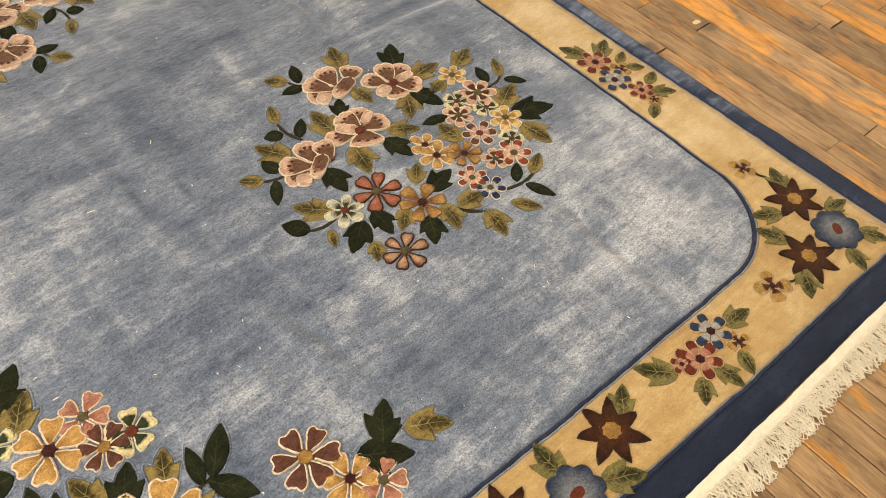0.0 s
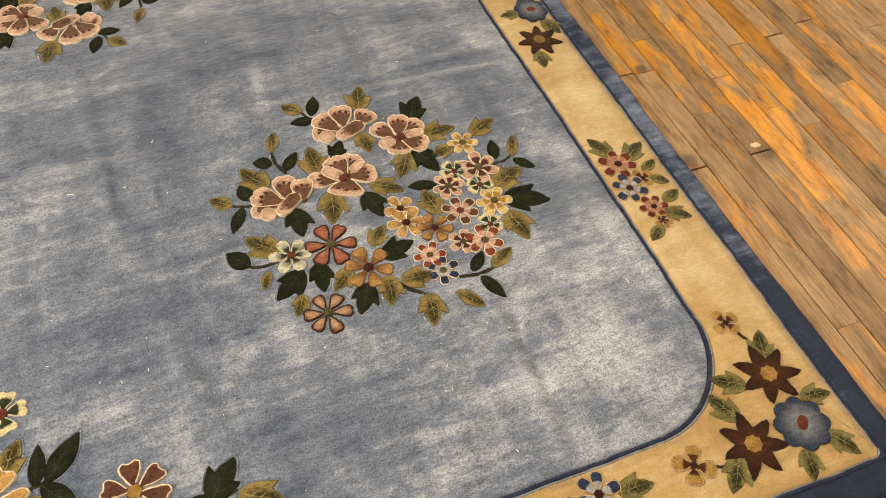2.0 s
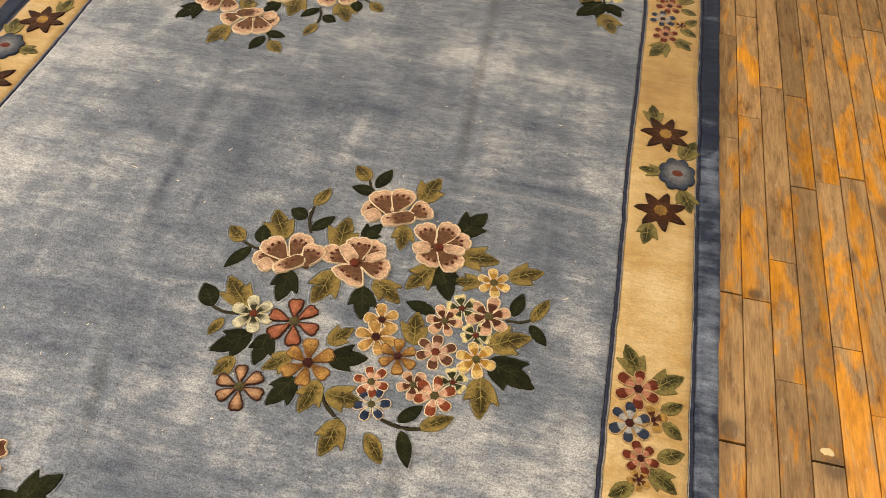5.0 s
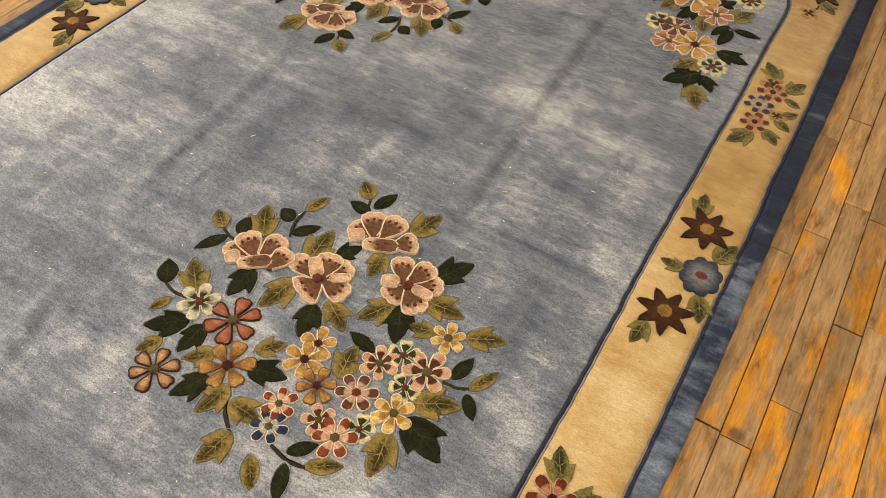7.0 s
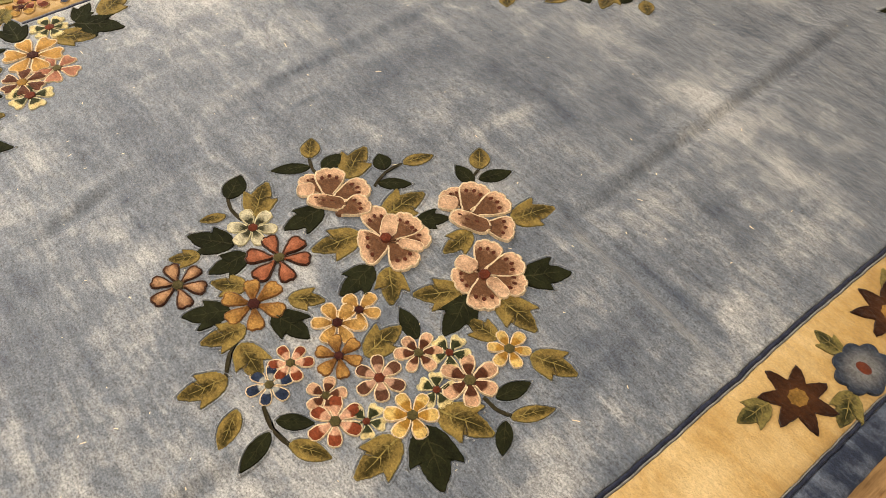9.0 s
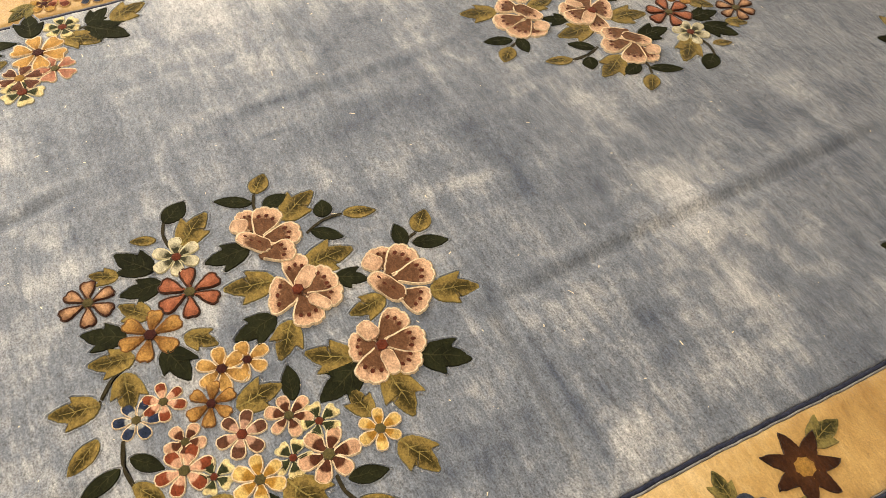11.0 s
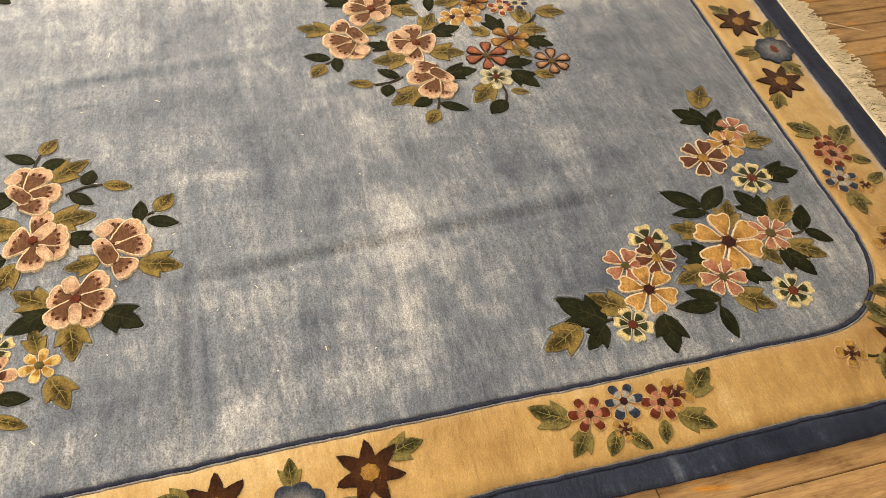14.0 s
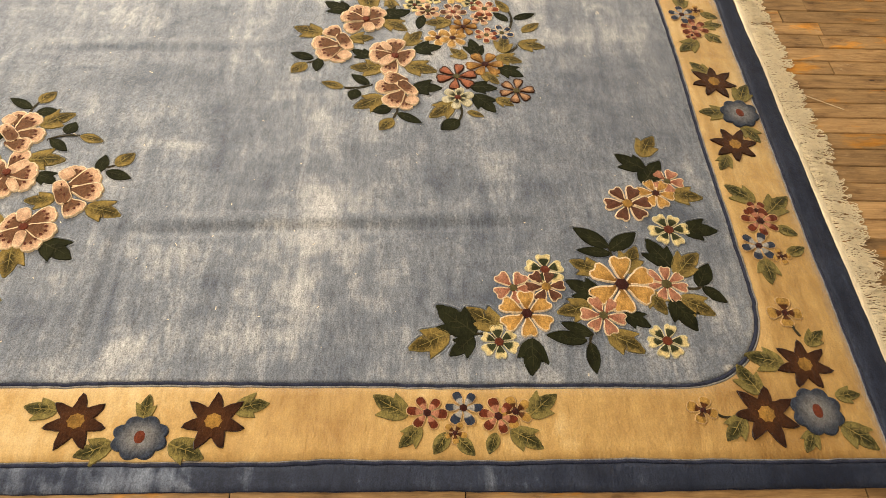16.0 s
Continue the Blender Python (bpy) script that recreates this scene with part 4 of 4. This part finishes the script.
# the corner spray
leaf("olive", "lobed", 0.812, 0.703, 0.862, 0.603, 0.68, 0)
leaf("olive", "lobed", 0.794, 0.839, 0.736, 0.748, 0.68, 0)
leaf("olive", "lobed", 0.806, 1.113, 0.860, 1.202, 0.68, 0)
leaf("olive", "lobed", 0.719, 1.085, 0.748, 0.991, 0.68, 0)
leaf("olive", "lobed", 0.611, 1.126, 0.577, 1.043, 0.68, 0)
leaf("olive", "lobed", 0.614, 1.194, 0.523, 1.232, 0.68, 0)
leaf("olive", "lobed", 0.620, 1.330, 0.541, 1.407, 0.68, 0)
leaf("olive", "lobed", 0.695, 1.322, 0.745, 1.413, 0.68, 0)
leaf("olive", "lobed", 0.672, 1.242, 0.746, 1.284, 0.68, 0)
leaf("olive", "lobed", 0.168, 1.314, 0.080, 1.365, 0.68, 0)
leaf("olive", "lobed", 0.323, 1.375, 0.333, 1.471, 0.68, 0)
leaf("dark", "lobed", 0.815, 0.771, 0.731, 0.671, 0.68, 0)
leaf("dark", "lobed", 0.822, 0.765, 0.878, 0.705, 0.68, 0)
leaf("dark", "lobed", 0.824, 0.915, 0.929, 0.908, 0.68, 0)
leaf("dark", "lobed", 0.747, 1.167, 0.785, 1.231, 0.68, 0)
leaf("dark", "lobed", 0.690, 1.114, 0.646, 1.025, 0.68, 0)
leaf("dark", "lobed", 0.594, 1.322, 0.499, 1.269, 0.68, 0)
leaf("dark", "lobed", 0.699, 1.303, 0.795, 1.355, 0.68, 0)
leaf("dark", "lobed", 0.456, 1.381, 0.458, 1.485, 0.68, 0)
leaf("dark", "lobed", 0.225, 1.316, 0.165, 1.235, 0.68, 0)
leaf("dark", "lobed", 0.282, 1.302, 0.186, 1.366, 0.68, 0)
leaf("dark", "plain", 0.830, 1.058, 0.814, 0.951, 0.42, 0)
leaf("dark", "plain", 0.813, 1.075, 0.776, 0.994, 0.45, 0)
leaf("dark", "plain", 0.834, 1.065, 0.927, 1.069, 0.42, 0)
leaf("dark", "plain", 0.528, 1.161, 0.456, 1.064, 0.45, 0)
leaf("dark", "plain", 0.548, 1.164, 0.538, 1.067, 0.38, 0)
leaf("dark", "plain", 0.538, 1.159, 0.470, 1.245, 0.5, 0)
leaf("dark", "plain", 0.658, 1.387, 0.577, 1.431, 0.6, 0)
leaf("dark", "plain", 0.658, 1.396, 0.709, 1.457, 0.5, 0)
stem(0.576, 1.163, 0.496, 1.140, 0.007, 0.1)
stem(0.664, 1.357, 0.654, 1.403, 0.007, 0.1)
stem(0.807, 1.076, 0.834, 1.035, 0.007, 0.1)
stem(0.295, 1.312, 0.168, 1.305, 0.007, 0.1)
stem(0.821, 0.825, 0.815, 0.753, 0.007, 0.1)
stem(0.807, 1.076, 0.844, 1.063, 0.007, 0.1)
flower("ivory", 0.605, 0.971, 0.054, 94, 5, 0, 0.25)
flower("pink", 0.666, 0.879, 0.057, 134, 5, 0, 0.2)
flower("pink", 0.271, 1.377, 0.052, -9, 5, 0, 0.2)
flower("ivory", 0.836, 0.829, 0.050, -21, 6, 1, 0.25)
flower("ivory", 0.460, 1.344, 0.060, 1, 6, 1, 0.25)
flower("ivory", 0.831, 1.265, 0.055, 5, 6, 1, 0.25)
flower("pink", 0.754, 1.110, 0.061, -10, 6, 2, 0.2)
flower("pink", 0.651, 1.299, 0.061, -14, 7, 1, 0.24)
flower("umber", 0.662, 0.968, 0.056, 7, 6, 1, 0.24)
flower("umber", 0.363, 1.240, 0.072, 4, 6, 2, 0.22)
flower("ochre", 0.749, 0.908, 0.075, -27, 6, 2, 0.2)
flower("ochre", 0.654, 1.175, 0.097, 27, 6, 2, 0.2)
flower("ochre", 0.320, 1.333, 0.057, -7, 6, 1, 0.2)
# long border: middle group
leaf("border", "lobed", 1.025, -0.216, 1.016, -0.295, 0.68, 0)
leaf("border", "lobed", 1.023, 0.186, 1.005, 0.268, 0.68, 0)
leaf("border", "lobed", 1.050, -0.016, 0.984, -0.015, 0.68, 0)
leaf("border", "lobed", 1.107, -0.072, 1.139, -0.151, 0.68, 0)
leaf("border", "lobed", 1.107, 0.052, 1.140, 0.136, 0.68, 0)
star(1.052, -0.167, 0.077, 90, 0)
star(1.053, 0.146, 0.078, 89, 1)
scallop(1.093, -0.014, 0.066, 1, 0.84)
# long border: group towards the corner spray
leaf("border", "lobed", 1.041, 0.598, 0.990, 0.514, 0.68, 0)
leaf("border", "lobed", 1.067, 0.628, 1.120, 0.580, 0.68, 0)
leaf("border", "lobed", 1.076, 0.839, 1.119, 0.914, 0.68, 0)
leaf("border", "lobed", 1.041, 0.885, 0.981, 0.956, 0.68, 0)
leaf("border", "plain", 1.081, 0.693, 1.138, 0.658, 0.62, 0)
leaf("border", "plain", 1.093, 0.711, 1.139, 0.754, 0.62, 0)
leaf("border", "plain", 1.082, 0.805, 1.137, 0.786, 0.62, 0)
flower("clover", 1.084, 0.708, 0.031, -11, 5, 0, 0.2)
flower("clover", 1.029, 0.855, 0.045, -29, 5, 0, 0.2)
flower("brick", 1.033, 0.643, 0.050, -6, 6, 1, 0.2)
flower("slateblue", 1.020, 0.730, 0.049, -2, 6, 1, 0.2)
flower("brick", 1.041, 0.813, 0.051, -11, 6, 1, 0.2)
# corner by the corner spray
leaf("border", "lobed", 0.898, 1.555, 0.872, 1.459, 0.68, 0)
leaf("border", "lobed", 0.984, 1.468, 0.902, 1.427, 0.68, 0)
leaf("border", "lobed", 0.842, 1.632, 0.797, 1.683, 0.68, 0)
leaf("border", "lobed", 1.042, 1.410, 1.106, 1.358, 0.68, 0)
leaf("border", "lobed", 0.988, 1.658, 0.981, 1.721, 0.68, 0)
leaf("border", "lobed", 1.063, 1.646, 1.125, 1.720, 0.68, 0)
leaf("border", "lobed", 1.078, 1.574, 1.135, 1.542, 0.68, 0)
stem(0.769, 1.612, 0.814, 1.622, 0.006, 0.1)
stem(1.036, 1.345, 1.045, 1.377, 0.006, 0.1)
flower("clover", 0.741, 1.602, 0.049, -1, 4, 0, 0.18)
flower("clover", 1.026, 1.313, 0.040, 160, 4, 0, 0.18)
star(0.900, 1.606, 0.076, -14, 0)
star(1.038, 1.467, 0.084, -23, 1)
scallop(1.030, 1.597, 0.066, -0, 1.0)
# end border: middle and the group by the corner spray
leaf("border", "lobed", -0.232, 1.624, -0.287, 1.569, 0.68, 0)
leaf("border", "lobed", -0.035, 1.642, -0.038, 1.548, 0.68, 0)
leaf("border", "lobed", -0.091, 1.691, -0.177, 1.736, 0.68, 0)
leaf("border", "lobed", 0.025, 1.672, 0.094, 1.716, 0.68, 0)
leaf("border", "lobed", 0.157, 1.594, 0.220, 1.557, 0.68, 0)
leaf("border", "lobed", 0.348, 1.629, 0.286, 1.551, 0.68, 0)
leaf("border", "lobed", 0.396, 1.649, 0.324, 1.729, 0.68, 0)
leaf("border", "lobed", 0.559, 1.597, 0.646, 1.598, 0.68, 0)
leaf("border", "plain", 0.443, 1.663, 0.472, 1.722, 0.62, 0)
leaf("border", "plain", 0.546, 1.666, 0.517, 1.726, 0.62, 0)
star(-0.188, 1.630, 0.080, -15, 1)
star(0.111, 1.627, 0.078, 10, 0)
scallop(-0.033, 1.679, 0.065, 7, 1.0)
flower("brick", 0.383, 1.622, 0.042, 47, 5, 0, 0.2)
flower("clover", 0.552, 1.649, 0.029, 12, 4, 0, 0.2)
flower("brick", 0.424, 1.623, 0.059, 16, 7, 1, 0.2)
flower("slateblue", 0.515, 1.593, 0.053, 10, 6, 1, 0.2)
# the other end border group, from its twin
leaf("border", "lobed", -0.379, 1.597, -0.313, 1.526, 0.68, 0)
leaf("border", "lobed", -0.417, 1.635, -0.370, 1.685, 0.68, 0)
leaf("border", "lobed", -0.461, 1.634, -0.474, 1.707, 0.68, 0)
leaf("border", "lobed", -0.564, 1.583, -0.645, 1.588, 0.68, 0)
leaf("border", "plain", -0.538, 1.644, -0.513, 1.706, 0.62, 0)
flower("clover", -0.553, 1.631, 0.033, -7, 4, 0, 0.2)
flower("brick", -0.405, 1.585, 0.027, -147, 5, 0, 0.2)
flower("brick", -0.447, 1.603, 0.056, 39, 6, 1, 0.2)
flower("slateblue", -0.525, 1.572, 0.053, 38, 6, 1, 0.2)
# corner by the round spray
leaf("border", "lobed", 1.044, -1.423, 1.078, -1.344, 0.68, 0)
leaf("border", "lobed", 0.967, -1.463, 0.896, -1.421, 0.68, 0)
leaf("border", "lobed", 0.902, -1.531, 0.865, -1.454, 0.68, 0)
leaf("border", "lobed", 0.853, -1.601, 0.796, -1.668, 0.68, 0)
leaf("border", "lobed", 1.066, -1.531, 1.139, -1.539, 0.68, 0)
leaf("border", "lobed", 1.068, -1.620, 1.110, -1.686, 0.68, 0)
leaf("border", "lobed", 1.000, -1.636, 0.977, -1.705, 0.68, 0)
stem(1.030, -1.320, 1.042, -1.359, 0.006, 0.1)
stem(0.780, -1.595, 0.810, -1.611, 0.006, 0.1)
flower("clover", 1.017, -1.299, 0.039, 23, 4, 0, 0.18)
flower("clover", 0.747, -1.586, 0.047, 59, 4, 0, 0.18)
star(1.032, -1.454, 0.081, -154, 0)
star(0.896, -1.589, 0.080, -161, 1)
scallop(1.029, -1.585, 0.066, -128, 1.0)
# long border: group by the round spray
leaf("border", "lobed", 1.027, -0.710, 0.986, -0.630, 0.68, 0)
leaf("border", "lobed", 1.055, -0.737, 1.128, -0.685, 0.68, 0)
leaf("border", "lobed", 1.061, -0.937, 1.123, -0.977, 0.68, 0)
leaf("border", "plain", 1.079, -0.791, 1.132, -0.760, 0.62, 0)
leaf("border", "plain", 1.085, -0.815, 1.132, -0.850, 0.62, 0)
leaf("border", "plain", 1.076, -0.908, 1.138, -0.881, 0.62, 0)
leaf("border", "plain", 1.031, -0.978, 0.978, -1.019, 0.62, 0)
flower("clover", 1.064, -0.814, 0.035, -68, 4, 0, 0.2)
flower("clover", 1.040, -0.966, 0.028, -108, 5, 0, 0.2)
flower("brick", 1.025, -0.744, 0.057, -58, 6, 1, 0.2)
flower("slateblue", 1.011, -0.836, 0.054, -61, 6, 1, 0.2)
flower("brick", 1.041, -0.916, 0.044, -96, 6, 1, 0.2)


# ---- lint ----
def lint_mesh():
    """Short pale fibres and crumbs lying on the pile."""
    r = random.Random(5)
    verts, faces = [], []
    for _ in range(260):
        x, y = r.uniform(-0.85, 0.93), r.uniform(-1.45, 1.48)
        z = THICK + swell(x, y) + 0.0012
        a, size = r.uniform(0, 6.28), r.choice((0.0012, 0.0016, 0.0022, 0.003))
        long = size * (r.uniform(2, 4) if r.random() < 0.1 else r.uniform(0.8, 1.6))
        c, n = math.cos(a), math.sin(a)
        o = len(verts)
        for u, v, w in ((-long, -size / 3, 0), (long, -size / 3, 0), (long * 0.8, size / 3, 0.0004), (-long * 0.8, size / 3, 0.0004)):
            verts.append((x + c * u - n * v, y + n * u + c * v, z + w))
        faces.append((o, o + 1, o + 2, o + 3))
    return mesh_of("lint", verts, faces, [COTTON])


tagged(new("lint", lint_mesh()), "pale lint specks scattered on the rug", "lint", kind="stuff")

# ---- floor planks ----
WIDE = 0.0735


def plank_mesh(name, mat):
    """One strip, a metre long, with its edges eased."""
    w, b = WIDE / 2 - 0.0011, 0.0028
    section = [(-w, -0.008), (-w, -b), (-w + b, -0.0002), (w - b, -0.0002), (w, -b), (w, -0.008)]
    verts = [(x, y, z) for y in (0, 1) for x, z in section]
    n = len(section)
    faces = [(i, i + 1, n + i + 1, n + i) for i in range(n - 1)] + [tuple(range(n)), tuple(reversed(range(n, 2 * n)))]
    faces = [tuple(reversed(f)) for f in faces]
    return mesh_of(name, verts, faces, [mat])


PLANK_MESH = plank_mesh("plank", PLANK)
KNOWN = {0: (-0.818, -0.392, 0.204, 0.729), 1: (-0.40, 0.315), 2: (-0.253, 0.481), 3: (-0.82, 0.045), 4: (-0.497,), 5: (0.119,)}
ROW0 = 1.2055
rest_v, rest_f = [], []
near = 0
boards = random.Random(21)
first, last = math.ceil((FLOOR_X[0] - ROW0) / WIDE), math.floor((FLOOR_X[1] - WIDE - ROW0) / WIDE)
for k in range(first, last + 1):
    cuts = list(KNOWN.get(k, ()))
    lo = min(cuts) if cuts else boards.uniform(-0.4, 0.4)
    hi = max(cuts) if cuts else lo
    cuts = cuts or [lo]
    while lo > FLOOR_Y[0]:
        lo -= boards.uniform(0.32, 1.25)
        cuts.append(max(lo, FLOOR_Y[0]))
    while hi < FLOOR_Y[1]:
        hi += boards.uniform(0.32, 1.25)
        cuts.append(min(hi, FLOOR_Y[1]))
    cuts.sort()
    x = ROW0 + (k + 0.5) * WIDE
    for y0, y1 in zip(cuts, cuts[1:]):
        if y1 - y0 < 0.02:
            continue
        dz = boards.uniform(-0.0008, 0.0004)
        gap = boards.choice((0.0012, 0.0018, 0.003, 0.006))
        beside = (1.12 < x < 2.5 and y1 > -2.2 and y0 < 3.0) or (y1 > 1.75 and y0 < 3.0 and -1.4 < x < 2.5) or (y0 < -1.6 and y1 > -2.6 and -0.2 < x < 2.0)
        under = abs(x) < 1.13 and y0 > -1.7 and y1 < 1.74
        if beside and near < 300 and not under:
            near += 1
            child("plank", PLANK_MESH, floor, Matrix.Translation((x, y0 + 0.0005, dz)) @ Matrix.Diagonal((1, y1 - y0 - gap, 1, 1)))
        else:
            o = len(rest_v)
            rest_v += [(v.co.x + x, y0 + 0.0005 + v.co.y * (y1 - y0 - gap), v.co.z + dz) for v in PLANK_MESH.vertices]
            rest_f += [tuple(i + o for i in p.vertices) for p in PLANK_MESH.polygons]
tagged(child("planks_beyond", mesh_of("planks_beyond", rest_v, rest_f, [PLANK_REST]), floor), kind="stuff")


def filler_mesh():
    """A smear of pale wood filler, chipped at its edge."""
    r = random.Random(3)
    rim = [(0.017 * math.cos(a) * r.uniform(0.7, 1.15), 0.011 * math.sin(a) * r.uniform(0.7, 1.15)) for a in [k * math.pi / 8 for k in range(16)]]
    verts = [(x, y, -0.001) for x, y in rim] + [(x * 0.85, y * 0.85, 0.0008) for x, y in rim]
    faces = [(i, (i + 1) % 16, 16 + (i + 1) % 16, 16 + i) for i in range(16)] + [tuple(range(16, 32))]
    return mesh_of("filler_patch", verts, faces, [FILLER])


FILLER = plaster("wood_filler", (0.72, 0.58, 0.33))
child("filler_patch", filler_mesh(), floor, Matrix.Translation((1.462, -0.793, 0.0)), "pale yellow wood filler patch")
